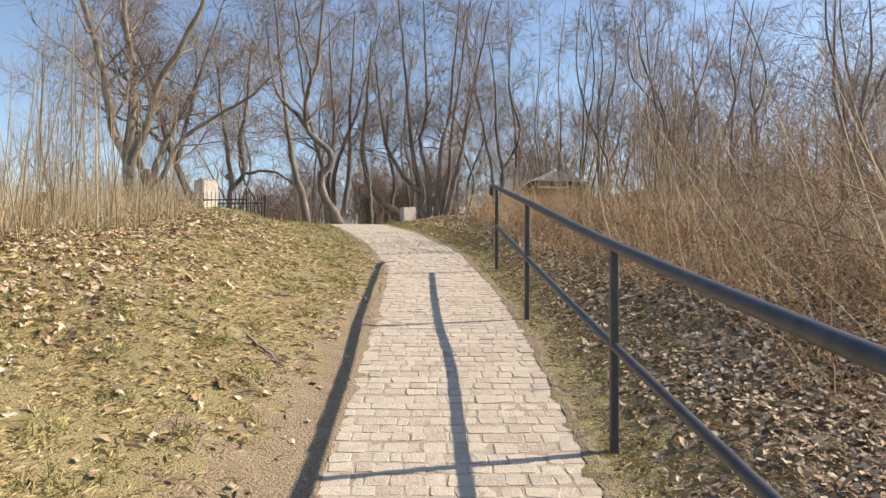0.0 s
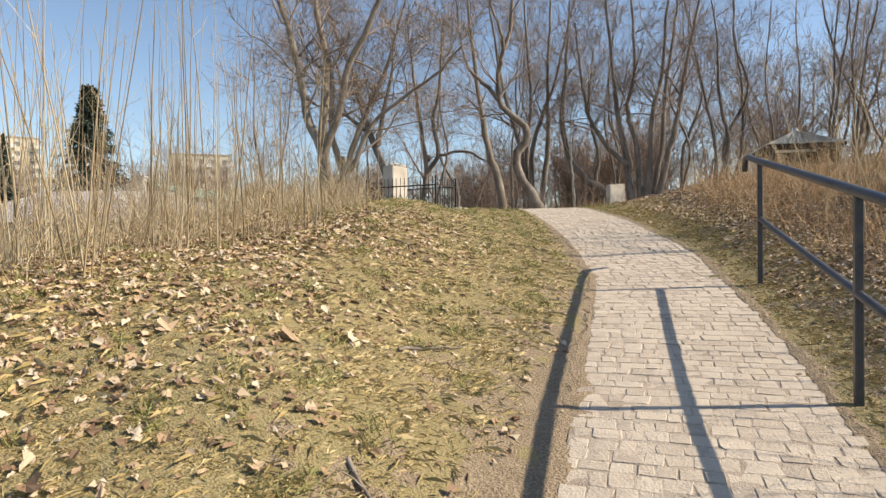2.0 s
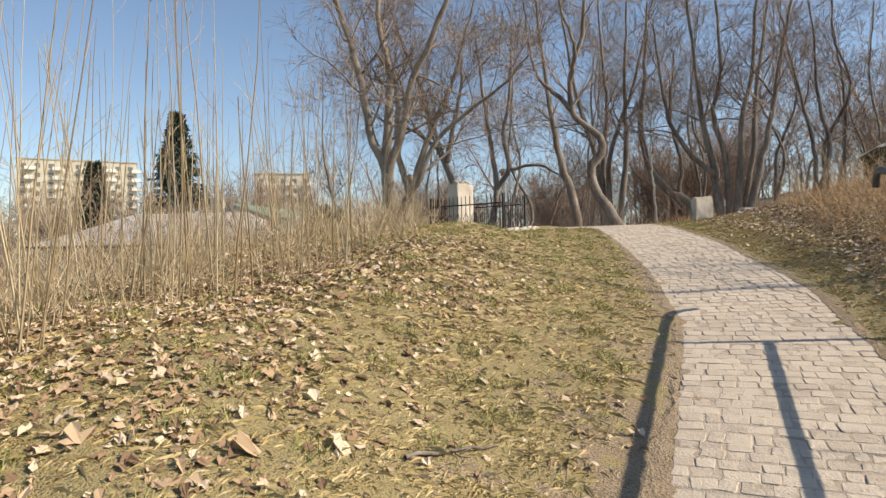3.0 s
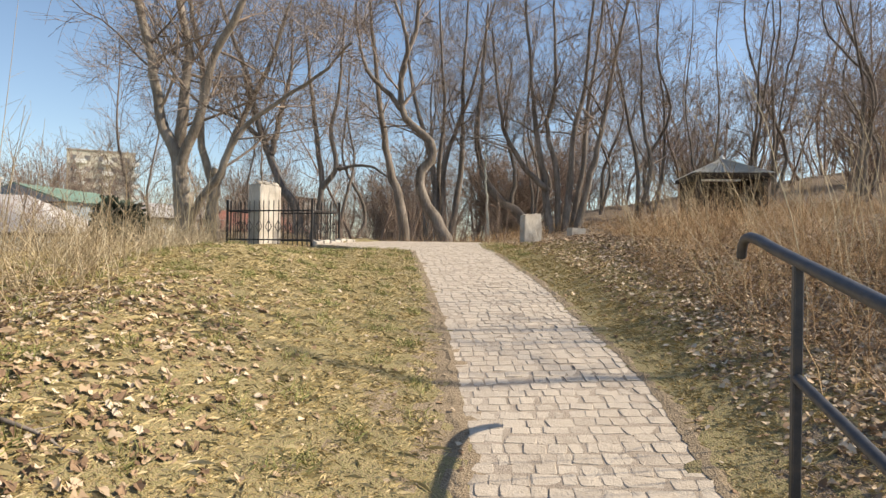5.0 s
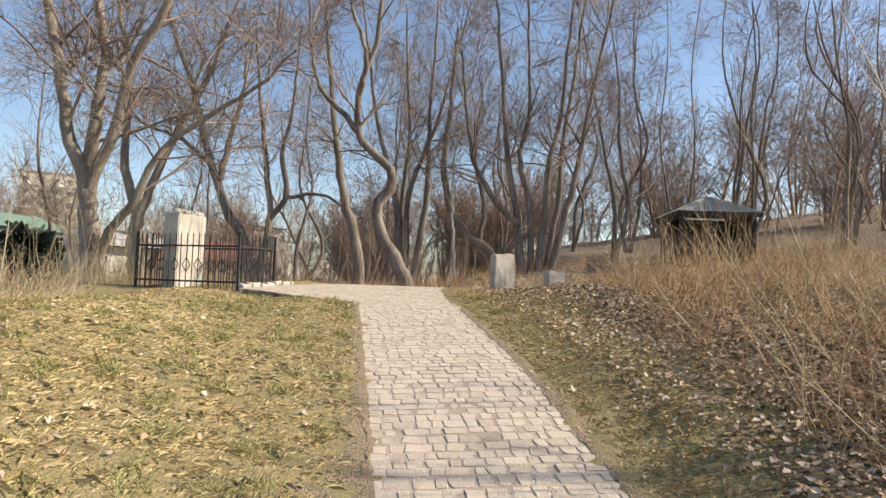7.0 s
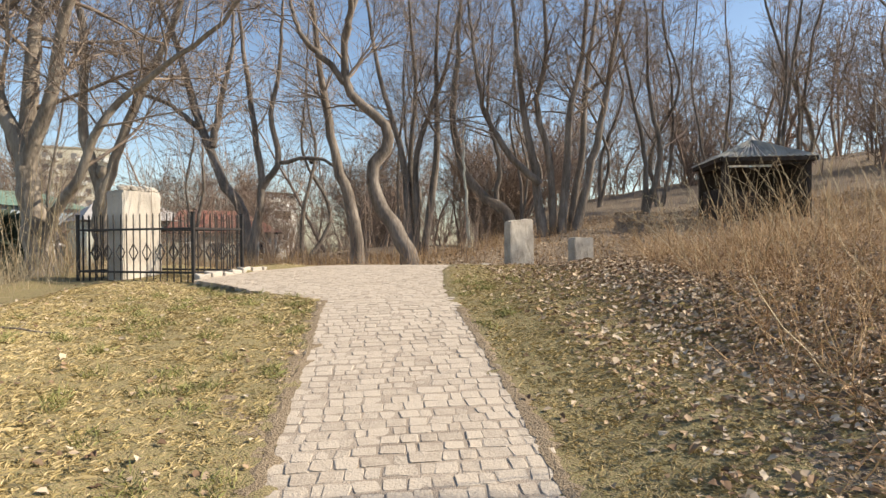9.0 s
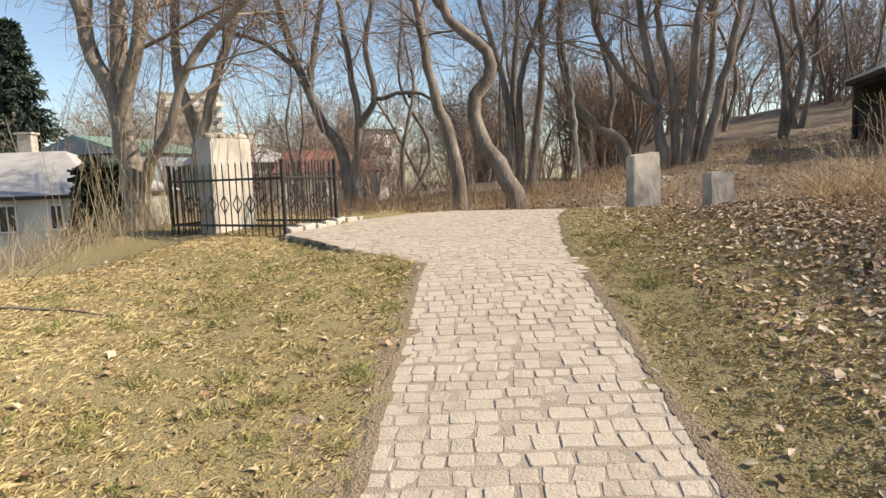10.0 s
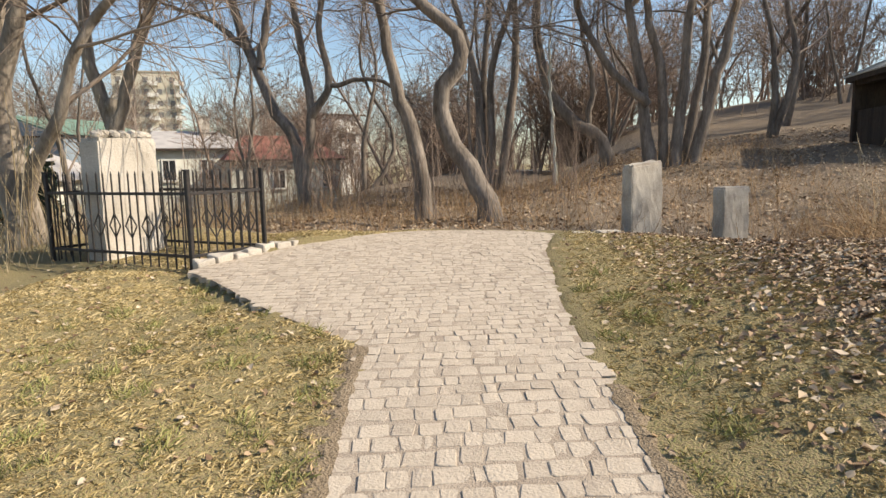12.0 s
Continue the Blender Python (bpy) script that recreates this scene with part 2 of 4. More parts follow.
def in_plaza(x, y, grow_by=0.0):
    x, y = np.asarray(x, float), np.asarray(y, float)
    c = np.mean(PLAZA, axis=0)
    pts = [tuple(c + (np.array(p) - c) * (1 + grow_by)) for p in PLAZA]
    inside = np.zeros(np.broadcast(x, y).shape, bool)
    for (x0, y0), (x1, y1) in zip(pts, pts[1:] + pts[:1]):
        if y0 != y1:
            cross = ((y0 > y) != (y1 > y)) & (x < (x1 - x0) * (y - y0) / (y1 - y0) + x0)
            inside = inside ^ cross
    return inside


def path_z(y):
    return soft_interp(y, PY, PZ)


def land(x, y):
    """Height of the ground, without the bed of the pavement."""
    x, y = np.asarray(x, float), np.asarray(y, float)
    z = path_z(y)
    dl, dr = np.interp(y, LY, LX) - x, x - np.interp(y, RY, RX)
    bank = np.interp(y, [0, 5, 6, 9.5, 13, 15.5, 17.5], [0.5, 0.62, 0.74, 0.66, 0.5, 0.25, 0.0])
    z = z + bank * (0.55 * smooth(dl / 2.4) + 0.45 * np.clip(dl / 2.4, 0, 1))
    z = z - np.interp(y, [17, 19, 24], [0, 0.1, 0.1]) * smooth((dl - 2.6) / 4)
    start = np.interp(y, [0, 8, 14, 20, 24], [-4.8, -5.2, -6.2, -8.2, -10.2])
    z = z - 0.27 * np.clip(start - x, 0, 10) - 0.02 * np.clip(start - 12 - x, 0, 60)
    rise = np.interp(y, [0, 10, 20, 23, 27, 31], [0.16, 0.14, 0.1, -0.12, -0.07, 0.0])
    z = z + rise * np.clip(dr, 0, 6) * smooth(dr / 0.8)
    hill = np.interp(y, [24.3, 27, 31, 37, 60, 200], [0, 0.42, 0.88, 1.45, 3.3, 4.6])
    z = z + hill * smooth((x + 5) / 5.5) * (1 + 0.05 * np.clip(x, 0, 30))
    z = z - np.interp(y, [26, 50, 90, 200], [0, -0.5, 0.2, 2]) * smooth((-2 - x) / 6)
    z = z - 0.05 * smooth((y - 16.6) / 1.6) * smooth((dl - 0.35) / 1.2) * np.where(in_plaza(x, y, 0.015), 0, 1) * (y < 40)
    near = smooth((np.hypot(x + 1, y - 12) - 0.5) / 3)
    z = z + near * (0.05 * np.sin(x * 1.7 + 0.6 * y) * np.sin(y * 1.3 - 0.5 * x) + 0.03 * np.sin(2.9 * x + y)) * smooth(np.maximum(dl, dr) / 1.5)
    return z


def h(x, y):
    return float(land(x, y))


def on_path(x, y, margin=0.0):
    return ((x > np.interp(y, LY, LX) - margin) & (x < np.interp(y, RY, RX) + margin) & (y < 18)) | in_plaza(x, y, margin / 3)


def spread(first, last, step, far, rate):
    mid = list(np.arange(first, last + step / 2, step))
    lo, hi, s = [first], [last], step
    while hi[-1] < far:
        s *= rate
        hi.append(hi[-1] + s)
        lo.append(lo[-1] - s)
    return np.array(lo[:0:-1] + mid + hi[1:])


gx, gy = spread(-8, 5, 0.1, 900, 1.16), spread(0, 25, 0.1, 900, 1.16)
GX, GY = np.meshgrid(gx, gy, indexing="ij")
GZ = land(GX, GY)
rough = np.random.default_rng(3).normal(0, 0.006, GZ.shape)
GZ = GZ + np.where((np.abs(GX) < 10) & (GY < 30), rough, 0)
GZ = np.where(on_path(GX, GY, 0.0), GZ - 0.012, GZ)
GZ = np.where(on_path(GX, GY, -0.13), GZ - 0.075, GZ)
ii, jj = np.meshgrid(np.arange(len(gx) - 1), np.arange(len(gy) - 1), indexing="ij")
k0 = ii * len(gy) + jj
quads = np.stack([k0, k0 + len(gy), k0 + len(gy) + 1, k0 + 1], -1).reshape(-1, 4)
ground = new("ground", mesh_np("ground", np.stack([GX, GY, GZ], -1).reshape(-1, 3), quads, M_GROUND, True))
# leaf mould shows between the turf on the verge, under the trees and on the slope behind
CX, CY = (GX[:-1, :-1] + GX[1:, 1:]) / 2, (GY[:-1, :-1] + GY[1:, 1:]) / 2
ragged = 0.25 * np.sin(3.1 * CX + 2.3 * CY) * np.sin(2.7 * CY - 1.1 * CX) + np.random.default_rng(8).normal(0, 0.16, CX.shape)
verge = (CX - np.interp(CY, RY, RX) + ragged > np.interp(CY, [0, 5, 9, 13, 18, 22], [0.25, 0.3, 0.55, 1.0, 1.4, 1.3])) & (CY < 23)
behind = (CY + ragged * 1.5 > 23.0 + 0.5 * np.clip(CX + 1.5, 0, 3)) & (CX > -30) & (CY < 75)
off = np.interp(CY, LY, LX) - CX
trodden = (off + ragged < np.interp(CY, [2, 6, 9, 12, 17], [0.75, 0.65, 0.35, 0.12, 0.0])) & (off > -0.3) & (CY < 17.5) & ~verge
ground.data.materials.append(M_HUMUS)
ground.data.materials.append(M_EARTH)
ground.data.polygons.foreach_set("material_index", np.where(verge | behind, 1, np.where(trodden, 2, 0)).astype(np.int32).ravel())
tagged(ground, "hillside of dry turf, bare soil and leaf litter", "ground", kind="structure")

# sand bed under the setts
bed_rows = np.arange(-6, 18.01, 0.25)
bv, bf = [], []
for y in bed_rows:
    for f in np.linspace(0, 1, 8):
        x = np.interp(y, LY, LX) * (1 - f) + np.interp(y, RY, RX) * f
        bv.append((x, y, float(path_z(y)) - 0.0026))
for i in range(len(bed_rows) - 1):
    for j in range(7):
        bf.append((i * 8 + j, i * 8 + j + 1, i * 8 + j + 9, i * 8 + j + 8))
pavement = new("pavement", mesh_np("pavement", bv, bf, M_SAND))
tagged(pavement, "narrow footpath of worn pale granite setts", "pavement", kind="structure")
bm = bmesh.new()
face = bm.faces.new([bm.verts.new((x, y, 0)) for x, y in PLAZA])
bmesh.ops.triangulate(bm, faces=[face])
bmesh.ops.subdivide_edges(bm, edges=bm.edges[:], cuts=4, use_grid_fill=True)
for v in bm.verts:
    v.co.z = float(path_z(v.co.y)) - 0.0020
part("plaza_bed", bm, M_SAND, pavement)


# ---- trees ----
def tree(stems, seed, label, material=M_BARK, sides=8, limbs=16, boughs=9, twigs=8, limb_len=(1.6, 4.0), up=0.04, twig_up=0.02, lo=0.3,
         name="tree", bough_len=(0.7, 1.7), twig_len=(0.5, 1.35), spread_angle=54, hang=0):
    """stems: (points, base radius, tip radius). Trunk, limbs and a crown of boughs and twigs."""
    rng = np.random.default_rng(seed)
    base = Vector(stems[0][0][0])
    thing = new(name)
    thing.location = base
    tagged(thing, label, "tree")
    off = np.array(base)
    trunk, lines, rads = [], [], []
    for pts, r0, r1 in stems:
        p = resample(pts, 24) - off
        p[1:-1] += rng.normal(0, 0.018, (22, 3))
        r = np.linspace(r0, r1, 24)
        if not lines:
            r = r * (1 + 0.45 * np.exp(-np.arange(24) / (2.0 if r1 > 0.6 * r0 else 1.2)))
        trunk.append(tubes(p[None], (r * (1 + 0.025 * rng.normal(0, 1, 24)))[None], sides))
        lines.append(p)
        rads.append(r)
    for i, vf in enumerate(trunk):
        part_np("trunk" if i == 0 else "limb", vf, material, thing, smooth=True)
    clear = [i for i, (_, r0, r1) in enumerate(stems) if r1 < 0.6 * r0]
    P, R = np.stack([lines[i] for i in clear]), np.stack([rads[i] for i in clear])
    a, ar = grow(rng, *sprout(rng, P, R, limbs, lo, 1.0, spread_angle, limb_len, (0.25, 0.45)), 8, 0.13, up)
    b, br = grow(rng, *sprout(rng, a, ar, boughs, 0.15, 1.0, 42, bough_len, (0.4, 0.65)), 6, 0.15, up)
    br = np.maximum(br, 0.008)
    c, cr = grow(rng, *sprout(rng, b, br, twigs, 0.15, 1.0, 40, twig_len, (0.5, 0.8)), 3, 0.16, twig_up)
    keep = rng.random(len(c)) < 0.8
    c, cr = c[keep], np.clip(cr, 0.0042, 0.0075)[keep]
    if hang:
        e, er = grow(rng, *sprout(rng, a, ar, hang, 0.4, 1.0, 50, (1.2, 3.0), (0.3, 0.4)), 7, 0.05, -0.42)
        part_np("hanging_foliage", tubes(e, np.clip(er, 0.005, 0.008), 3), M_TWIG, thing)["kind"] = "stuff"
    part_np("crown", join([tubes(a, ar, 5), tubes(b, br, 3), tubes(c, cr, 3)]), M_TWIG, thing, smooth=True)
    return thing


def above(points, height, lean=(0.0, 0.0)):
    """The given line, carried on upwards."""
    p = Vector(points[-1])
    return list(points) + [tuple(p + Vector((lean[0] * f, lean[1] * f, height * f))) for f in (0.5, 1.0)]


fork = (-9.4, 21.53, 3.75)
tree([([(-9.1, 21.5, h(-9.1, 21.5) - 0.2), (-9.2, 21.5, 2.9), (-9.36, 21.52, 3.7), (-9.5, 21.56, 4.5)], 0.25, 0.17),
      (above([fork, (-9.55, 21.55, 4.6), (-9.96, 21.55, 5.42), (-10.2, 21.4, 6.95), (-10.56, 21.3, 8.5), (-11.04, 21.2, 9.82)], 2.5, (-0.8, -0.5)), 0.17, 0.035),
      (above([(-9.36, 21.72, h(-9.3, 21.7) - 0.2), (-9.5, 21.75, 3.3), (-9.55, 21.7, 4.3), (-9.46, 21.7, 6.04), (-9.5, 21.9, 7.3), (-9.85, 22.0, 8.98)], 3.5, (-0.6, 0.6)), 0.2, 0.035),
      (above([fork, (-9.3, 21.5, 4.6), (-8.9, 21.5, 5.5), (-8.5, 21.4, 6.88), (-7.71, 21.2, 8.1), (-7.1, 21.1, 9.36)], 2.5, (0.7, -0.5)), 0.15, 0.035),
      ([(-9.05, 21.48, 2.85), (-8.77, 21.42, 3.45), (-8.33, 21.4, 3.98), (-8.0, 21.4, 4.68), (-7.5, 21.4, 5.35), (-6.6, 21.4, 5.9), (-5.6, 21.3, 6.5), (-4.9, 21.2, 7.1)], 0.11, 0.025)],
     11, "large bare tree with three pale stems and a long low limb", M_BARK2, 10, limbs=11, boughs=9, twigs=8, twig_up=-0.12, hang=7)
fork = (-10.14, 24.5, 3.9)
tree([([(-10.0, 24.5, h(-10, 24.5) - 0.2), (-10.2, 24.5, 3.19), (-10.15, 24.5, 4.0), (-10.1, 24.5, 4.6)], 0.22, 0.14),
      (above([fork, (-10.6, 24.5, 5.5), (-10.65, 24.6, 7.6), (-11.08, 24.7, 9.19)], 3.5, (-0.8, 0.3)), 0.13, 0.03),
      (above([fork, (-9.75, 24.6, 5.2), (-9.2, 24.7, 6.51), (-8.6, 24.9, 7.9)], 3.5, (0.8, 0.6)), 0.13, 0.025)],
     12, "bare tree with a forked pale trunk behind the stele", M_BARK2, 9, limbs=12, boughs=9, twigs=8)
tree([(above([(-11.6, 35, h(-11.6, 35) - 0.2), (-12.0, 35.0, 4.2), (-12.8, 35.0, 5.4), (-13.85, 35.0, 8.05), (-14.6, 35.0, 10.7), (-15.5, 35.0, 12.8)], 3.6, (-1.3, 0)), 0.26, 0.04),
      ([(-13.6, 35.0, 7.3), (-14.9, 34.8, 8.4), (-16.5, 34.6, 9.0), (-18.1, 34.5, 10.2)], 0.12, 0.025),
      ([(-13.2, 35.0, 6.7), (-12.8, 35.2, 8.9), (-12.4, 35.3, 11.1), (-12.5, 35.3, 13.4)], 0.16, 0.03)],
     13, "dark bare tree leaning to one side behind the fence", limbs=12, limb_len=(1.8, 5.0), bough_len=(0.9, 2.2), boughs=9, twigs=8)
tree([(above([(-9.2, 30, h(-9.2, 30) - 0.2), (-9.04, 30.0, 3.42), (-8.83, 30.0, 4.59), (-9.11, 30.0, 6.75), (-9.38, 30.0, 8.56)], 3, (-0.3, 0)), 0.16, 0.03),
      (above([(-8.83, 30.0, 4.59), (-8.31, 30.0, 5.41), (-8.51, 30.0, 6.89), (-8.22, 30.0, 8.33)], 3, (0.2, 0)), 0.12, 0.03),
      ([(-8.4, 30.0, 5.3), (-7.21, 30.0, 5.46), (-6.4, 30.0, 5.1), (-6.0, 30.0, 4.7)], 0.07, 0.02)],
     14, "slender forked bare tree with an arching branch", limbs=7, boughs=6, twigs=4, limb_len=(1.0, 2.2))
tree([([(-3.17, 25.3, h(-3.17, 25.3) - 0.25), (-3.25, 25.3, 2.62), (-3.58, 25.3, 3.2), (-4.0, 25.3, 3.85), (-4.06, 25.3, 4.5), (-3.68, 25.3, 5.12), (-3.86, 25.3, 5.6), (-4.42, 25.3, 6.05), (-4.7, 25.3, 6.7), (-4.68, 25.3, 7.6), (-4.25, 25.3, 8.9), (-4.12, 25.3, 10.6), (-4.0, 25.3, 12.6)], 0.2, 0.035),
      ([(-4.55, 25.3, 6.3), (-5.1, 25.3, 6.95), (-5.7, 25.3, 7.6), (-6.0, 25.3, 8.6), (-6.2, 25.3, 10.4)], 0.09, 0.02),
      ([(-4.7, 25.3, 7.3), (-4.45, 25.0, 8.3), (-4.8, 24.8, 9.6), (-5.1, 24.6, 11.5)], 0.08, 0.02)],
     15, "bare tree with a twisted S-shaped trunk", M_BARK, 10, limbs=10, boughs=9, twigs=8, lo=0.5)
tree([(above([(-4.75, 26.5, h(-4.75, 26.5) - 0.2), (-4.92, 26.5, 3.7), (-5.26, 26.5, 4.75), (-5.53, 26.5, 6.05), (-5.72, 26.5, 7.21)], 4.5, (-0.5, 0)), 0.17, 0.03)],
     16, "slim dark bare tree beside the twisted one", limbs=12, boughs=6, twigs=4, limb_len=(0.8, 2.0), lo=0.35)
tree([(above([(-5.41, 36, h(-5.4, 36) - 0.3), (-5.63, 36.0, 5.69), (-6.18, 36.0, 7.79), (-6.72, 36.0, 9.89)], 5, (-0.8, 0)), 0.165, 0.03),
      (above([(-4.97, 36, h(-5, 36) - 0.3), (-4.44, 36.0, 5.66), (-4.35, 36.0, 7.92), (-4.36, 36.0, 9.75)], 5.5, (0.2, 0)), 0.165, 0.03),
      (above([(-5.19, 36, h(-5.2, 36) - 0.3), (-5.15, 36.0, 6.09), (-4.56, 36.0, 8.14), (-3.95, 36.0, 9.72)], 5, (1.2, 0)), 0.14, 0.03),
      (above([(-5.3, 36.2, h(-5.2, 36) - 0.3), (-5.5, 36.4, 6.1), (-5.3, 36.5, 8.5), (-5.4, 36.6, 10.5)], 4.5, (-0.3, 0)), 0.13, 0.03)],
     17, "clump of tall bare stems from one stool", limbs=12, boughs=9, twigs=8)
gz = h(0.2, 31) - 0.3
tree([(above([(-0.25, 31, gz), (-0.61, 31.0, 5.33), (-0.9, 31.0, 7.08), (-1.04, 31.0, 8.64)], 6, (-0.6, 0)), 0.145, 0.025),
      (above([(0.02, 31.1, gz), (-0.08, 31.0, 5.32), (-0.46, 31.0, 6.9), (-0.19, 31.0, 8.58)], 6, (-0.2, 0.3)), 0.13, 0.025),
      (above([(0.25, 30.9, gz), (0.44, 31.0, 5.3), (0.55, 31.0, 6.85), (0.88, 31.0, 8.51)], 6, (0.5, 0)), 0.145, 0.025),
      (above([(0.6, 31, gz), (1.13, 31.0, 5.13), (1.46, 31.0, 6.51), (1.77, 31.0, 8.46)], 6, (1.2, 0)), 0.15, 0.025),
      (above([(0.4, 31.3, gz), (0.9, 31.5, 5.6), (1.0, 31.7, 7.6), (1.3, 31.8, 9.5)], 5, (0.6, 0.4)), 0.12, 0.025),
      ([(-0.4, 30.9, 4.6), (-1.3, 30.7, 5.5), (-2.0, 30.5, 6.8), (-2.3, 30.3, 8.6), (-2.5, 30.3, 10.5)], 0.12, 0.03)],
     18, "great many-stemmed bare tree fanning from one base", M_BARK, 10, limbs=12, boughs=9, twigs=8)
tree([(above([(-1.2, 34, h(-1.2, 34) - 0.3), (-1.6, 34.0, 3.9), (-2.36, 34.0, 4.45), (-3.14, 34.0, 5.59), (-3.44, 34.0, 7.48), (-3.27, 34.0, 9.31)], 3.5, (0.2, 0)), 0.22, 0.04),
      ([(-2.0, 34.0, 4.2), (-1.8, 34.0, 5.6), (-2.2, 34.0, 7.6), (-2.0, 34.0, 10.5)], 0.1, 0.03)],
     19, "bare tree slanting up from a low bent trunk", limbs=12, boughs=9, twigs=8)
tree([([(-2.77, 33, h(-2.77, 33) - 0.2), (-2.85, 33, 4.1), (-2.91, 33.0, 5.02), (-2.95, 33, 6.5), (-2.9, 33, 8.0)], 0.07, 0.02)],
     20, "thin pale young birch", M_WALLW, 6, limbs=8, boughs=4, twigs=4, limb_len=(0.6, 1.3), lo=0.5)
WOODS = [(4.6, 40, 13, 2), (10.5, 41, 15, 3), (13.5, 38, 14, 2), (8.6, 47, 16, 2), (8.3, 36.8, 12, 2), (12.5, 36.5, 13, 3), (15, 33, 14, 2), (14.5, 29.5, 11, 2), (16, 25, 12, 2), (3.5, 36, 12, 2), (2.4, 44, 14, 2), (-1.5, 46, 14, 3), (-7.5, 43, 14, 3), (-11.5, 40, 13, 2),
         (-14.5, 36, 11, 2), (-16, 30, 10, 2), (17, 27, 14, 3), (18, 44, 15, 2)]
for i, (x, y, top, stems) in enumerate(WOODS):
    rng = np.random.default_rng(100 + i)
    s = []
    for j in range(stems):
        a, z = rng.uniform(0, 6.28), h(x, y) - 0.3
        lean = np.array([np.cos(a), np.sin(a)]) * rng.uniform(0.3, 1.5)
        q = [(x + lean[0] * f ** 1.3 + rng.normal(0, 0.42) * (f > 0) + 0.1 * np.cos(a), y + lean[1] * f ** 1.3 + rng.normal(0, 0.3) * (f > 0) + 0.1 * np.sin(a), z + (top * rng.uniform(0.92, 1.05)) * f) for f in (0, 0.2, 0.42, 0.66, 1.0)]
        s.append((q, rng.uniform(0.07, 0.13), 0.015))
    tree(s, 200 + i, "tall bare tree of the woods on the slope" if x > -3 else "tall bare tree at the edge of the village", limbs=14, boughs=7, twigs=8, limb_len=(1.2, 3.6), spread_angle=48, lo=0.22)

tree([([(11.2, 13.6, h(11.2, 13.6) - 0.3), (11.0, 13.4, 5), (10.4, 13.3, 8), (10.1, 13.0, 12)], 0.12, 0.02), ([(11.5, 13.9, h(11.5, 13.9) - 0.3), (11.7, 14.4, 5), (11.6, 14.6, 8.5), (12.0, 14.9, 11.5)], 0.11, 0.02)],
     240, "bare tree of the thicket beside the path", limbs=5, boughs=2, twigs=1, lo=0.4)

# distant woods: poles with side branches, in a belt round the place
rng = np.random.default_rng(5)


def belt(n, r0, r1, a0, a1, low, high, thick, per, name, label, length=(1.0, 2.6)):
    """Bare trunks and branches too many to count; angles run clockwise from straight ahead."""
    a, r = np.radians(rng.uniform(a0, a1, n)), rng.uniform(r0, r1, n)
    x, y = -1 + r * np.sin(a), 12 + r * np.cos(a)
    top = rng.uniform(low, high, n)
    p = np.stack([x, y, land(x, y) - 0.3], 1)
    d = np.stack([rng.normal(0, 0.2, n), rng.normal(0, 0.2, n), np.ones(n)], 1)
    t, tr = grow(rng, p, d, top, thick * rng.uniform(0.4, 1.2, n), 8, 0.13, 0.05, 0.12)
    b, br = grow(rng, *sprout(rng, t, tr, per, 0.18, 1.0, 48, length, (0.35, 0.6)), 4, 0.17, 0.06)
    br = np.maximum(br, 0.013)
    c, cr = grow(rng, *sprout(rng, b, br, 4, 0.2, 1.0, 40, (length[0] * 0.4, length[1] * 0.5), (0.6, 0.8)), 3, 0.15, 0.04)
    cr = np.maximum(cr, 0.010)
    ob = new(name, mesh_np(name, *join([tubes(t, tr, 4), tubes(b, br, 3), tubes(c, cr, 3)]), M_TWIG2, True))
    tagged(ob, label, "woods", kind="stuff")


belt(120, 36, 80, -2, 62, 8, 15, 0.12, 26, "bare_woods", "bare grey-brown woods covering the slope", (1.2, 3.8))
belt(100, 34, 85, -34, 0, 6, 12, 0.1, 22, "bare_woods", "bare trees along the far street", (1.2, 3.4))
belt(170, 55, 110, -75, -30, 7, 13, 0.12, 20, "bare_woods", "bare trees among the village houses")
belt(200, 40, 66, -50, 40, 3.5, 8.5, 0.06, 12, "thicket", "tall brown leafless bushes behind the trees", (0.8, 2.2))
belt(330, 36, 70, -30, 62, 1.2, 3.4, 0.03, 9, "thicket", "dense brown leafless thicket under the trees", (0.5, 1.4))
belt(300, 40, 90, -85, -30, 1.5, 4.5, 0.035, 10, "thicket", "brown leafless shrubs before the houses", (0.6, 1.6))


def bush(x, y, height, width, seed, label, n=150):
    """A rounded leafless bush of many stems and fine twigs."""
    rng = np.random.default_rng(seed)
    a, lean = rng.uniform(0, 6.283, n), rng.uniform(0, 1, n) ** 0.6
    p = np.stack([0.6 * rng.normal(0, 1, n), 0.6 * rng.normal(0, 1, n), np.zeros(n)], 1)
    d = np.stack([np.cos(a) * lean * width / height * 0.75, np.sin(a) * lean * width / height * 0.75, np.ones(n)], 1)
    s, sr = grow(rng, p, d / np.linalg.norm(d, axis=1, keepdims=True), height * rng.uniform(0.75, 1.05, n), rng.uniform(0.02, 0.05, n), 6, 0.08, 0.03)
    q, qr = grow(rng, *sprout(rng, s, sr, 14, 0.12, 1.0, 38, (height * 0.1, height * 0.26), (0.4, 0.6)), 4, 0.14, 0.05)
    w, wr = grow(rng, *sprout(rng, q, qr, 3, 0.2, 1.0, 38, (height * 0.05, height * 0.12), (0.6, 0.8)), 3, 0.14, 0.03)
    ob = new("bush", mesh_np("bush", *join([tubes(s, sr, 4), tubes(q, np.maximum(qr, 0.014), 3), tubes(w, np.maximum(wr, 0.012), 3)]), M_TWIG2, True))
    ob.location = (x, y, h(x, y) - 0.2)
    return tagged(ob, label, "bush")


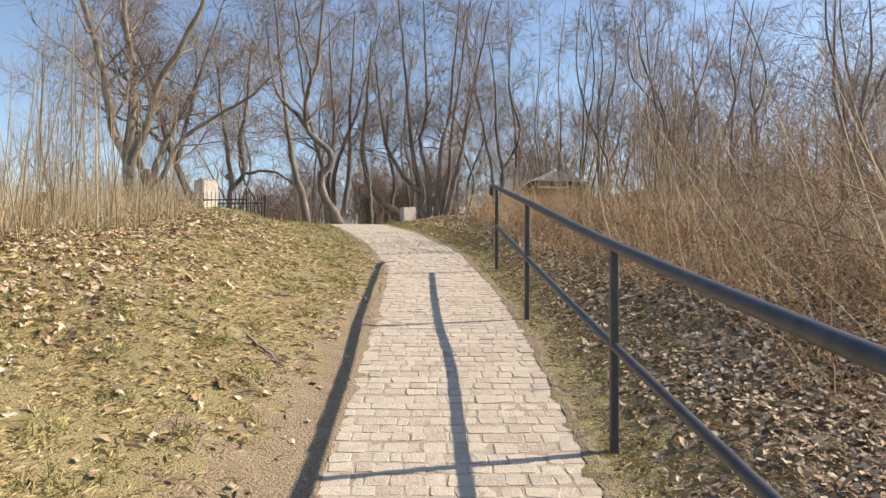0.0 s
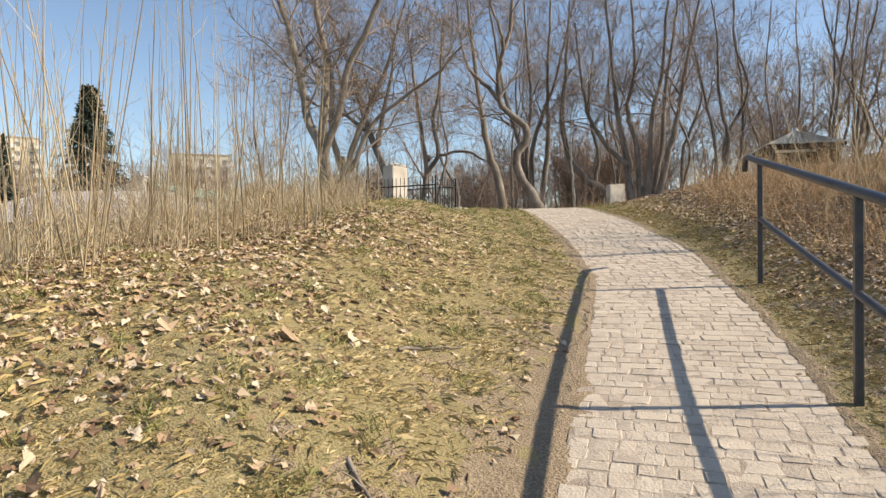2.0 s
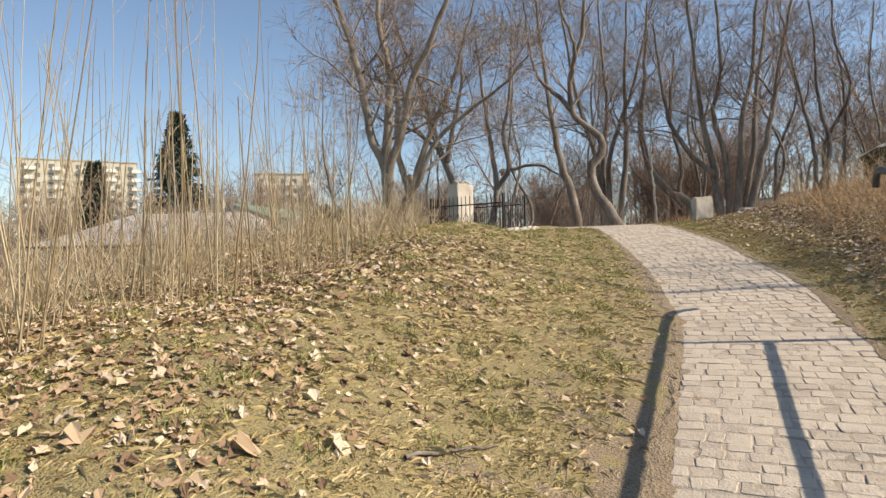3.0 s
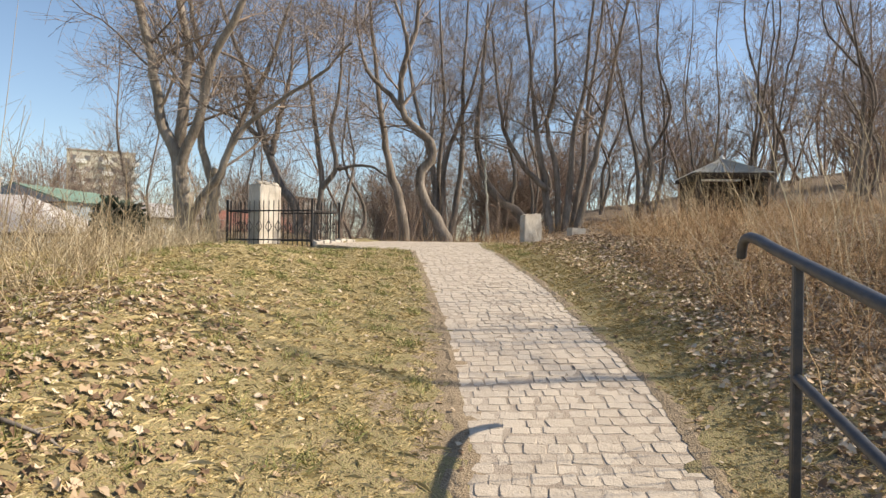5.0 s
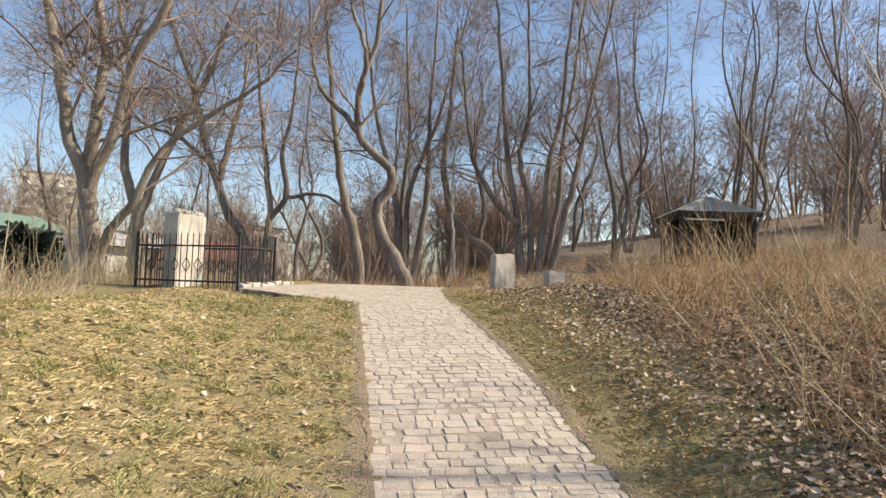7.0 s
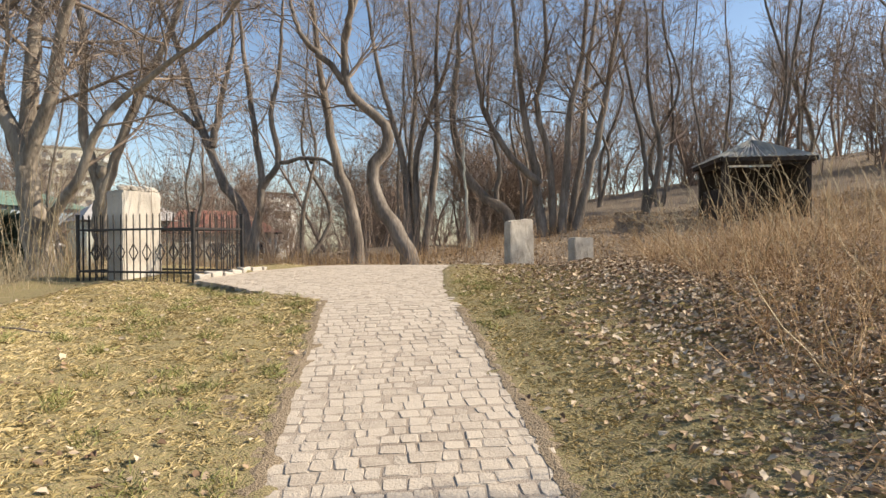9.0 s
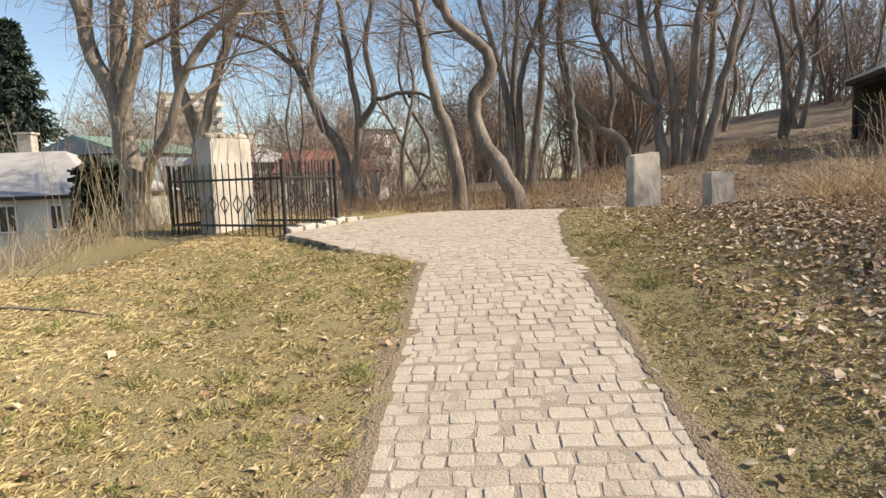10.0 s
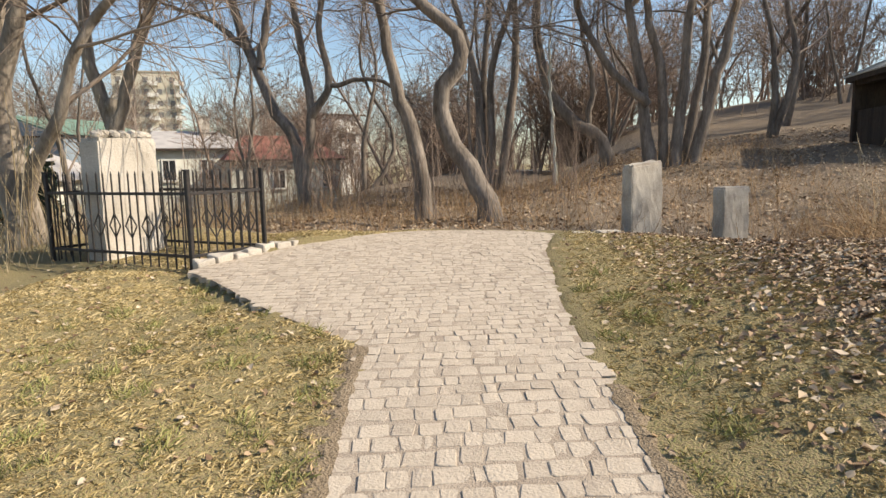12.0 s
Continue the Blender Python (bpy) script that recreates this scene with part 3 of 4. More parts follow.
bush(-26.5, 62, 10.5, 12, 61, "great rounded brown leafless bush behind the houses")
bush(-47.5, 63, 13, 13, 62, "tall brown leafless bush among the village houses")
bush(-12.5, 58, 7.5, 9, 63, "rounded brown leafless bush beside the far street")
bush(9.5, 55, 8.5, 13, 65, "broad brown leafless bush on the wooded slope", 40)
bush(18.5, 49, 8.5, 13, 66, "broad brown leafless bush on the wooded slope", 40)
bush(2.0, 60, 8.0, 12, 67, "broad brown leafless bush on the wooded slope", 40)
bush(-60, 50, 11, 12, 68, "tall brown leafless bush before the distant apartment block")
bush(-69, 44, 10, 12, 69, "tall brown leafless bush before the distant apartment block")
bush(-3.0, 52, 7.0, 9, 64, "brown leafless bush at the edge of the woods")

# ---- handrail ----
POSTS = [(0.99, -0.75, -0.66), (0.97, 1.92, -0.28), (0.956, 4.59, 0.146), (0.9, 7.2, 0.65), (0.895, 9.86, 1.13)]
RAIL_H = 1.07
railing = new("railing")
railing.location = (0.9, 7.2, h(0.9, 7.2))
tagged(railing, "dark grey steel pipe handrail beside the footpath", "railing")
RO = np.array(railing.location)
for x, y, z in POSTS:
    z0 = min(z, h(x, y)) - 0.15
    bm = bmesh.new()
    box(bm, Matrix.Translation(Vector((x, y, z0)) - railing.location), 0.042, 0.042, z + RAIL_H - z0 - 0.01, 0.006)
    part("post", bm, M_STEEL, railing)
top = [(x, y, z + RAIL_H) for x, y, z in POSTS] + [(0.9, 10.45, 2.31), (0.905, 10.66, 2.325), (0.91, 10.76, 2.29), (0.915, 10.81, 2.22)]
pts = resample(top, 70) - RO
part_np("top_rail", tubes(pts[None], np.full((1, 70), 0.029), 12), M_STEEL, railing, smooth=True)
mid = [(x, y, z + RAIL_H * 0.515) for x, y, z in POSTS]
pts = resample(mid, 40) - RO
part_np("middle_rail", tubes(pts[None], np.full((1, 40), 0.024), 10), M_STEEL, railing, smooth=True)


# ---- stone enclosure: iron fence, stele, kerb ----
FL, FM, FR, FB = Vector((-7.46, 20.31, 0)), Vector((-5.29, 19.91, 0)), Vector((-5.0, 20.84, 0)), Vector((-7.17, 21.24, 0))
BASE = 2.27
bm = bmesh.new()
c = (FL + FM + FR + FB) / 4
lo = [bm.verts.new((*(c + (p - c) * 1.07).xy, 1.85)) for p in (FL, FM, FR, FB)]
hi = [bm.verts.new((*(c + (p - c) * 1.05).xy, BASE)) for p in (FL, FM, FR, FB)]
bm.faces.new(hi)
for i in range(4):
    bm.faces.new((lo[i], lo[(i + 1) % 4], hi[(i + 1) % 4], hi[i]))
bmesh.ops.bevel(bm, geom=[e for e in bm.edges if e.verts[0] in hi and e.verts[1] in hi], offset=0.02, segments=2, affect="EDGES")
plinth = part("plinth", bm, M_CONC)
tagged(plinth, "low weathered concrete plinth under the iron fence", "plinth")

fence = new("iron_fence")
fence.location = (*FM.xy, BASE)
tagged(fence, "black wrought iron fence with diamond ornaments round a stele", "fence")


def bar(a, b, r, name, material, parent, sides=6):
    a, b = Vector(a), Vector(b)
    k = np.linspace(0, 1, 3)[:, None]
    pts = np.array(a)[None] * (1 - k) + np.array(b)[None] * k
    return part_np(name, tubes(pts[None], np.full((1, 3), r), sides), material, parent)


bm = bmesh.new()
box(bm, Matrix.Identity(4), 0.016, 0.016, 0.985, 0.003)
bmesh.ops.create_cone(bm, cap_ends=True, segments=6, radius1=0.013, radius2=0.0, depth=0.05, matrix=Matrix.Translation((0, 0, 1.008)))
first_picket = part("picket", bm, M_IRON, fence)
picket_mesh = first_picket.data
bpy.data.objects.remove(first_picket)
dm = bmesh.new()
for a, b in (((-0.085, 0, 0), (0, 0, 0.13)), ((0, 0, 0.13), (0.085, 0, 0)), ((0.085, 0, 0), (0, 0, -0.13)), ((0, 0, -0.13), (-0.085, 0, 0))):
    a, b = Vector(a), Vector(b)
    turn = (b - a).to_track_quat("Z", "Y").to_matrix().to_4x4()
    box(dm, Matrix.Translation(a) @ turn, 0.012, 0.010, (b - a).length + 0.006)
first_diamond = part("diamond", dm, M_IRON, fence)
diamond_mesh = first_diamond.data
bpy.data.objects.remove(first_diamond)


def panel(a, b, pickets):
    d = b - a
    turn = math.degrees(math.atan2(d.y, d.x))
    o = fence.location
    for z in (0.16, 0.80):
        bm = bmesh.new()
        box(bm, Matrix.Translation((*((a + b) / 2 - o).xy, z)) @ pose(0, 0, 0, 0, 0, turn), d.length - 0.05, 0.022, 0.032, 0.004)
        part("rail", bm, M_IRON, fence)
    for i in range(pickets):
        q = a + d * ((i + 0.8) / (pickets + 0.6)) - o
        ob = new("picket", picket_mesh)
        ob.parent = fence
        ob.matrix_basis = pose(q.x, q.y, 0.03, random.uniform(-0.6, 0.6), random.uniform(-0.6, 0.6), turn)
        if i and i % 2 == 0 and 2 <= i < pickets - 1:
            ob = new("diamond", diamond_mesh)
            ob.parent = fence
            ob.matrix_basis = pose(q.x, q.y, 0.47, 0, 0, turn)


panel(FL, FM, 17)
panel(FM, FR, 8)
panel(FL, FB, 8)
panel(FB, FR, 17)
for q in (FL, FM, FR, FB):
    bm = bmesh.new()
    box(bm, Matrix.Translation((*(q - fence.location).xy, -0.06)), 0.045, 0.045, 1.10, 0.006)
    box(bm, Matrix.Translation((*(q - fence.location).xy, 1.04)), 0.055, 0.055, 0.02, 0.004)
    part("post", bm, M_IRON, fence)


def slab(name, x, y, z0, width, thick, height, turn, material, label, category, taper=0.0, seed=1, rugged=0.012, top_slope=0.0):
    """A standing stone with worn, uneven faces."""
    bm = bmesh.new()
    bmesh.ops.create_grid(bm, x_segments=1, y_segments=1, size=0.5)
    bm.clear()
    bmesh.ops.create_cube(bm, size=1.0, matrix=Matrix.Translation((0, 0, 0.5)))
    bmesh.ops.bevel(bm, geom=bm.edges[:], offset=0.03, segments=2, affect="EDGES")
    bmesh.ops.subdivide_edges(bm, edges=[e for e in bm.edges if e.calc_length() > 0.5], cuts=9, use_grid_fill=True)
    for v in bm.verts:
        n = noise.noise_vector(Vector((v.co.x * 4 + seed * 7, v.co.y * 4, v.co.z * 5)))
        n2 = noise.noise_vector(Vector((v.co.x * 13 + seed * 3, v.co.y * 13, v.co.z * 15)))
        s = 1 - taper * v.co.z
        v.co = Vector((v.co.x * width * s, v.co.y * thick * s, v.co.z * (height + top_slope * v.co.x))) + n * rugged + n2 * rugged * 0.5
    ob = part(name, bm, material)
    ob.matrix_basis = pose(x, y, z0, 0, 0, turn)
    return tagged(ob, label, category)


sz = 3.72
slab("stele", -6.73, 20.67, BASE - 0.02, 0.76, 0.35, sz - BASE, 76.6, M_PLASTER, "tall pale plastered stele with a broken top", "stele", 0.02, 2, 0.014)
rng = np.random.default_rng(21)
for i in range(7):
    f = (i - 3) / 3.3
    bm = bmesh.new()
    bmesh.ops.create_icosphere(bm, subdivisions=2, radius=1.0)
    for v in bm.verts:
        v.co = Vector((v.co.x * 0.085, v.co.y * 0.07, v.co.z * 0.05)) * (1 + 0.35 * noise.noise(v.co * 1.7 + Vector((i * 5, 0, 0))))
    ob = part("rubble_piece", bm, M_PLASTER)
    a = math.radians(76.6)
    ob.matrix_basis = pose(-6.69 + 0.33 * f * math.cos(a) + rng.normal(0, 0.03), 20.67 + 0.33 * f * math.sin(a), sz + 0.01 + 0.02 * rng.random(), rng.uniform(-20, 20), rng.uniform(-20, 20), rng.uniform(0, 180))
    tagged(ob, "chunk of broken white plaster on the stele", "rubble", "rubble on the stele")

stone_a = slab("standing_stone", -0.76, 23.8, h(-0.76, 23.8) - 0.12, 0.62, 0.20, 3.28 - h(-0.76, 23.8) + 0.12, 46, M_CONC, "tall upright grey stone slab beside the plaza", "stone", 0.03, 4, 0.016, 0.06)
stone_b = slab("standing_stone", 0.42, 23.87, h(0.42, 23.87) - 0.12, 0.50, 0.20, 2.93 - h(0.42, 23.87) + 0.12, 42, M_CONC, "short upright grey stone slab beside the plaza", "stone", 0.0, 6, 0.016)

# broken pale kerb between the fence and the setts, and low stones beside the plaza
KERB = [(FM + Vector((0.12, -0.12, 0)), FR + Vector((0.3, 0.25, 0)), 7, 0.17, "block of a broken pale concrete kerb", M_PLASTER), (Vector((-1.62, 21.95, 0)), Vector((0.05, 23.5, 0)), 6, 0.12, "low grey edging stone in the turf", M_CONC)]
for a, b, n, size, label, material in KERB:
    for i in range(n):
        q = a + (b - a) * ((i + 0.5) / n)
        bm = bmesh.new()
        box(bm, Matrix.Identity(4), (b - a).length / n * (rng.uniform(0.95, 1.0) if size > 0.13 else rng.uniform(0.7, 0.97)), size * rng.uniform(0.8, 1.1), 0.20, 0.02, 2)
        for v in bm.verts:
            v.co += noise.noise_vector(v.co * 9 + Vector((i * 3, 0, 0))) * 0.03
        ob = part("kerb_stone", bm, material)
        ob.matrix_basis = pose(q.x, q.y, (float(path_z(q.y)) - 0.135 if size > 0.13 else h(q.x, q.y) - 0.17) + rng.uniform(-0.02, 0.02), rng.uniform(-3, 3), rng.uniform(-4, 4), math.degrees(math.atan2(b.y - a.y, b.x - a.x)) + rng.uniform(-5, 5))
        tagged(ob, label, "kerb stone", "kerb stones")

# ---- gazebo ----
GAZ = Vector((6.0, 32.2, 0))
GAZ.z = h(GAZ.x - 1, GAZ.y - 1) - 0.1
gazebo = new("gazebo")
gazebo.location = GAZ
tagged(gazebo, "dark wooden gazebo under a grey corrugated pyramid roof", "gazebo")
EAVE, APEX, HALF = 5.26 - GAZ.z, 5.92 - GAZ.z, 1.4
gturn = pose(0, 0, 0, 0, 0, 3)
for sx, sy in ((-1, -1), (1, -1), (1, 1), (-1, 1)):
    part("post", boxed(gturn @ Matrix.Translation((sx * 1.14, sy * 1.14, 0)), 0.16, 0.16, EAVE + 0.05, 0.01), M_WOODD, gazebo)
for k in range(4):
    side = gturn @ pose(0, 0, 0, 0, 0, 90 * k)
    part("beam", boxed(side @ Matrix.Translation((0, -1.14, EAVE - 0.22)), 2.44, 0.12, 0.18, 0.01), M_WOODD, gazebo)
    bm = bmesh.new()
    n, cols = 34, []
    for i in range(n + 1):
        f = -1 + 2 * i / n
        lift = 0.022 * (1 if i % 2 else -1)
        top_f = f * 0.06
        cols.append((bm.verts.new((f * HALF, -HALF, EAVE + lift)), bm.verts.new((f * HALF * 0.53, -HALF * 0.53, EAVE + (APEX - EAVE) * 0.47 + lift)), bm.verts.new((top_f * HALF, -0.06 * HALF, APEX + lift * 0.4))))
    for a, b in zip(cols, cols[1:]):
        bm.faces.new((a[0], b[0], b[1], a[1]))
        bm.faces.new((a[1], b[1], b[2], a[2]))
    bmesh.ops.solidify(bm, geom=bm.faces[:], thickness=0.012)
    bm.transform(side)
    part("roof_panel", bm, M_TIN, gazebo)
    part("fascia", boxed(side @ Matrix.Translation((0, -HALF + 0.05, EAVE - 0.13)), 2 * HALF - 0.14, 0.03, 0.12), M_WOODD, gazebo)
    if k != 0:
        for i in range(12):
            part("board", boxed(side @ Matrix.Translation((-1.01 + 2.02 * i / 11, -1.12, 0.1)), 0.175, 0.025, EAVE - 0.32 if k in (1, 2) else 1.0), M_WOODD, gazebo)
    else:
        for i in range(5):
            part("board", boxed(side @ Matrix.Translation((-0.66, -1.12, 0.1 + 0.18 * i)), 0.9, 0.03, 0.15), M_WOODD, gazebo)
bm = bmesh.new()
bmesh.ops.create_cone(bm, cap_ends=True, segments=8, radius1=0.16, radius2=0.02, depth=0.16, matrix=Matrix.Translation((0, 0, APEX + 0.06)))
part("finial", bm, M_TIN, gazebo)


# ---- buildings ----
def window(parent, m, w, hgt, deep=0.12, bars=1):
    """A window set in the wall plane y = 0 of m, facing -y."""
    t = 0.07
    bm = bmesh.new()
    for dx, dz, sx, sz_ in ((-w / 2, 0, t, hgt), (w / 2 - t, 0, t, hgt), (-w / 2, 0, w, t), (-w / 2, hgt - t, w, t)):
        box(bm, m @ Matrix.Translation((dx + sx / 2, -0.01, dz)), sx, 0.08, sz_)
    for i in range(bars):
        box(bm, m @ Matrix.Translation((w * (i + 1) / (bars + 1) - w / 2, -0.005, 0)), 0.05, 0.06, hgt)
    win = part("window", bm, M_FRAME, parent)
    part("pane", boxed(m @ Matrix.Translation((0, 0.0, 0.02)), w - 0.04, 0.03, hgt - 0.04), M_GLASS, win)
    part("sill", boxed(m @ Matrix.Translation((0, -0.06, -0.06)), w + 0.16, 0.16, 0.05), M_CONC, win)
    return win


def house(x, y, z, turn, w, d, wall, roof, m_wall, m_roof, label, windows=(), hip=0.0, over=0.4, gable=False, chimney=None):
    """Corner-centred on the middle of the front wall, which faces -y before turning."""
    thing = new("house")
    thing.matrix_basis = pose(x, y, z, 0, 0, turn)
    tagged(thing, label, "house")
    part("wall", boxed(Matrix.Translation((0, d / 2, -1.5)), w, d, wall + 1.5), m_wall, thing)
    bm = bmesh.new()
    a, b = w / 2 + over, d / 2 + over
    e = [bm.verts.new((sx * a, d / 2 + sy * b, wall)) for sx, sy in ((-1, -1), (1, -1), (1, 1), (-1, 1))]
    if gable:
        r = [bm.verts.new((0, d / 2 + s * b, wall + roof)) for s in (-1, 1)]
        fs = [(e[0], e[1], r[0]), (e[1], e[2], r[1], r[0]), (e[2], e[3], r[1]), (e[3], e[0], r[0], r[1]), e]
    else:
        r = [bm.verts.new((s * (a - hip), d / 2, wall + roof)) for s in (-1, 1)]
        fs = [(e[0], e[1], r[1], r[0]), (e[1], e[2], r[1]), (e[2], e[3], r[0], r[1]), (e[3], e[0], r[0]), e]
    for f in fs:
        bm.faces.new(f)
    part("roof", bm, m_roof, thing)
    part("fascia", boxed(Matrix.Translation((0, -over - 0.02, wall - 0.16)), 2 * a, 0.05, 0.16), M_WOODD, thing)
    if gable:
        bm = bmesh.new()
        g = [bm.verts.new(q) for q in ((-w / 2, -0.02, wall - 0.05), (w / 2, -0.02, wall - 0.05), (0, -0.02, wall + roof * 0.93))]
        f = bm.faces.new(g)
        ext = bmesh.ops.extrude_face_region(bm, geom=[f])
        bmesh.ops.translate(bm, verts=[v for v in ext["geom"] if isinstance(v, bmesh.types.BMVert)], vec=(0, -over - 0.05, 0))
        part("gable", bm, m_wall, thing)
    for u, s, ww, hh in windows:
        window(thing, Matrix.Translation((u, -0.03, s)), ww, hh)
    if chimney:
        ch = part("chimney", boxed(Matrix.Translation((chimney[0], chimney[1], wall)), 0.7, 0.6, roof + 0.9, 0.03), M_CONC, thing)
        part("cap", boxed(Matrix.Translation((chimney[0], chimney[1], wall + roof + 0.9)), 0.85, 0.75, 0.1), M_CONC, ch)
    return thing


TURN1 = math.degrees(math.atan2(0.357, 0.935))
house(-23.2 - 0.935 * 7, 34.05 - 0.357 * 7, 0.1, TURN1, 14, 9, 2.75, 2.1, M_WALLW, M_ROOFG, "low house with stained white walls and a grey hipped roof",
      [(6.4, 1.25, 0.6, 1.1), (5.35, 1.25, 0.6, 1.1), (3.3, 1.2, 0.8, 1.2), (1.0, 1.2, 0.8, 1.2), (-1.6, 1.2, 0.8, 1.2)], hip=3.8, chimney=(1.5, 5.2))
house(-38.9, 48.0, -0.5, 0, 8.0, 8, 6.0, 1.35, M_WALLB, M_ROOFGR, "blue-grey gabled building with a green sheet roof", [(-2.4, 3.2, 1.0, 1.2), (1.8, 3.2, 1.0, 1.2)], gable=True)
house(-31.5, 57.5, -0.3, 34, 7, 8, 5.2, 1.4, M_WALLG, M_ROOFGR, "pale green house with a low green roof", [(-2, 2.8, 1.0, 1.3), (1.4, 2.8, 1.0, 1.3)], hip=2)
house(-27.5, 51.5, 0.2, 48, 6.5, 8, 4.3, 1.3, M_WALLW, M_ROOFG, "small white house with a low grey roof", [(-2.0, 2.2, 0.9, 1.4), (0.4, 2.2, 0.9, 1.4), (2.3, 2.2, 0.7, 1.4)], hip=1.5, chimney=(1.0, 3.0))
house(-22.6, 54.0, 0.5, 44, 7.5, 7, 3.2, 1.7, M_WALLW, M_ROOFR, "white house with a weathered red-brown roof", [(-2.4, 1.2, 0.9, 1.3), (-0.6, 1.2, 0.9, 1.3), (1.2, 1.2, 0.9, 1.3), (2.8, 1.2, 0.9, 1.3)], hip=2)
house(-31.5, 80, 0.8, 22, 7, 7, 5.2, 0.6, M_WALLB, M_ROOFG, "dark grey-blue house at the end of the street", [(-2, 2.6, 1.2, 1.4), (2, 2.6, 1.2, 1.4)], hip=1)
house(-27.6, 76, 1.0, 58, 3.6, 6, 7.2, 0.35, M_FRAME, M_ROOFG, "narrow bright white building by the street", [(0, 2.2, 1.4, 1.6), (0, 4.4, 2.2, 1.0)], hip=0.8)


def block(x, y, z, turn, w, d, floors, bays, m_wall, label, side_bays=3):
    thing = new("apartment_block")
    thing.matrix_basis = pose(x, y, z, 0, 0, turn)
    tagged(thing, label, "apartment block")
    top = floors * 2.8
    part("wall", boxed(Matrix.Translation((0, d / 2, -4)), w, d, top + 4.8), m_wall, thing)
    part("roof", boxed(Matrix.Translation((0, d / 2, top + 0.8)), w + 0.5, d + 0.5, 0.3), M_CONC, thing)
    for f in range(floors):
        for b in range(bays):
            u = -w / 2 + w * (b + 0.5) / bays
            win = part("window", boxed(Matrix.Translation((u, -0.02, f * 2.8 + 1.1)), w / bays * 0.4, 0.1, 1.3), M_FARWIN, thing)
            if b % 2 == 0:
                part("balcony", boxed(Matrix.Translation((u + w / bays * 0.5, -0.6, f * 2.8 + 0.4)), w / bays * 0.8, 1.2, 1.0), M_FRAME, thing)
        for b in range(side_bays):
            v = d * (b + 0.5) / side_bays
            part("window", boxed(Matrix.Translation((w / 2 + 0.02, v, f * 2.8 + 1.1)), 0.1, d / side_bays * 0.4, 1.3), M_FARWIN, thing)
    return thing


block(-112, 151, 3, 36, 15, 14, 8, 5, M_FLAT, "cream apartment block with balconies beyond the village")
block(-180, 140, 5, 50, 32, 14, 10, 9, M_FLAT, "long cream apartment block on the horizon")


def spruce(x, y, top, width, seed, label):
    rng = np.random.default_rng(seed)
    z = h(x, y) - 0.3
    thing = new("spruce_tree")
    thing.location = (x, y, z)
    tagged(thing, label, "tree")
    height = top - z
    part_np("trunk", tubes(np.array([[(0, 0, 0), (0, 0, height * 0.5), (0, 0, height)]]), np.array([[0.3, 0.18, 0.02]]), 7), M_BARK, thing)
    n = 420
    f = rng.uniform(0.06, 1, n) ** 0.85
    a = rng.uniform(0, 6.283, n)
    p = np.stack([np.zeros(n), np.zeros(n), f * height], 1)
    d = np.stack([np.cos(a), np.sin(a), np.full(n, 0.12)], 1)
    ln = width * (1.04 - f) * rng.uniform(0.7, 1.1, n) + 0.25
    b, br = grow(rng, p, d, ln, np.full(n, 0.035), 6, 0.05, -0.06)
    q, qd, ql, qr = sprout(rng, b, br, 26, 0.1, 1.0, 50, (0.35, 0.9), (0.5, 0.8))
    qd[:, 2] -= 0.25
    u = np.cross(qd, rng.normal(0, 1, qd.shape))
    u /= np.linalg.norm(u, axis=1, keepdims=True)
    s = (ql * 0.16)[:, None]
    v = np.stack([q - u * s, q + u * s, q + qd * ql[:, None] + u * s * 0.4, q + qd * ql[:, None] - u * s * 0.4], 1).reshape(-1, 3)
    k = np.arange(len(q))[:, None] * 4 + np.arange(4)[None]
    part_np("crown", join([tubes(b, br, 3), (v, k)]), M_NEEDLE, thing)


spruce(-50.1, 52.9, 16.8, 5.9, 31, "tall dark green spruce among the houses")
spruce(-53.0, 45.8, 11.0, 3.0, 32, "smaller dark green spruce among the houses")
spruce(-14.4, 26.0, 3.5, 0.8, 33, "dark green conical evergreen shrub near the low house")

lamp = new("street_lamp")
lamp.location = (-17.7, 60, h(-17.7, 60))
tagged(lamp, "black street lamp with a hanging lantern", "street lamp")
ltop = 9.6 - lamp.location.z
part_np("pole", tubes(np.array([[(0, 0, 0), (0, 0, ltop * 0.5), (0, 0, ltop - 0.4), (-0.15, 0, ltop), (-0.7, 0, ltop + 0.15)]]), np.array([[0.09, 0.07, 0.05, 0.045, 0.03]]), 8), M_IRON, lamp)
bm = bmesh.new()
bmesh.ops.create_cone(bm, cap_ends=True, segments=12, radius1=0.36, radius2=0.08, depth=0.3, matrix=Matrix.Translation((-0.7, 0, ltop)))
bmesh.ops.create_cone(bm, cap_ends=True, segments=12, radius1=0.12, radius2=0.24, depth=0.3, matrix=Matrix.Translation((-0.7, 0, ltop - 0.3)))
part("lantern", bm, M_IRON, lamp)

# far street
sv, sf = [], []
for i, t in enumerate(np.linspace(0, 1, 30)):
    x, y = -24 + 22 * t, 47 + 9 * t + 3 * math.sin(3 * t)
    for o in (-2.2, 0, 2.2):
        sv.append((x, y + o, h(x, y + o) + 0.05))
for i in range(29):
    for j in range(2):
        sf.append((i * 3 + j, i * 3 + j + 3, i * 3 + j + 4, i * 3 + j + 1))
road = new("road", mesh_np("road", sv, sf, M_ASPH, True))
tagged(road, "pale worn asphalt street beyond the trees", "road", kind="structure")


# ---- plants, litter ----
rng = np.random.default_rng(77)


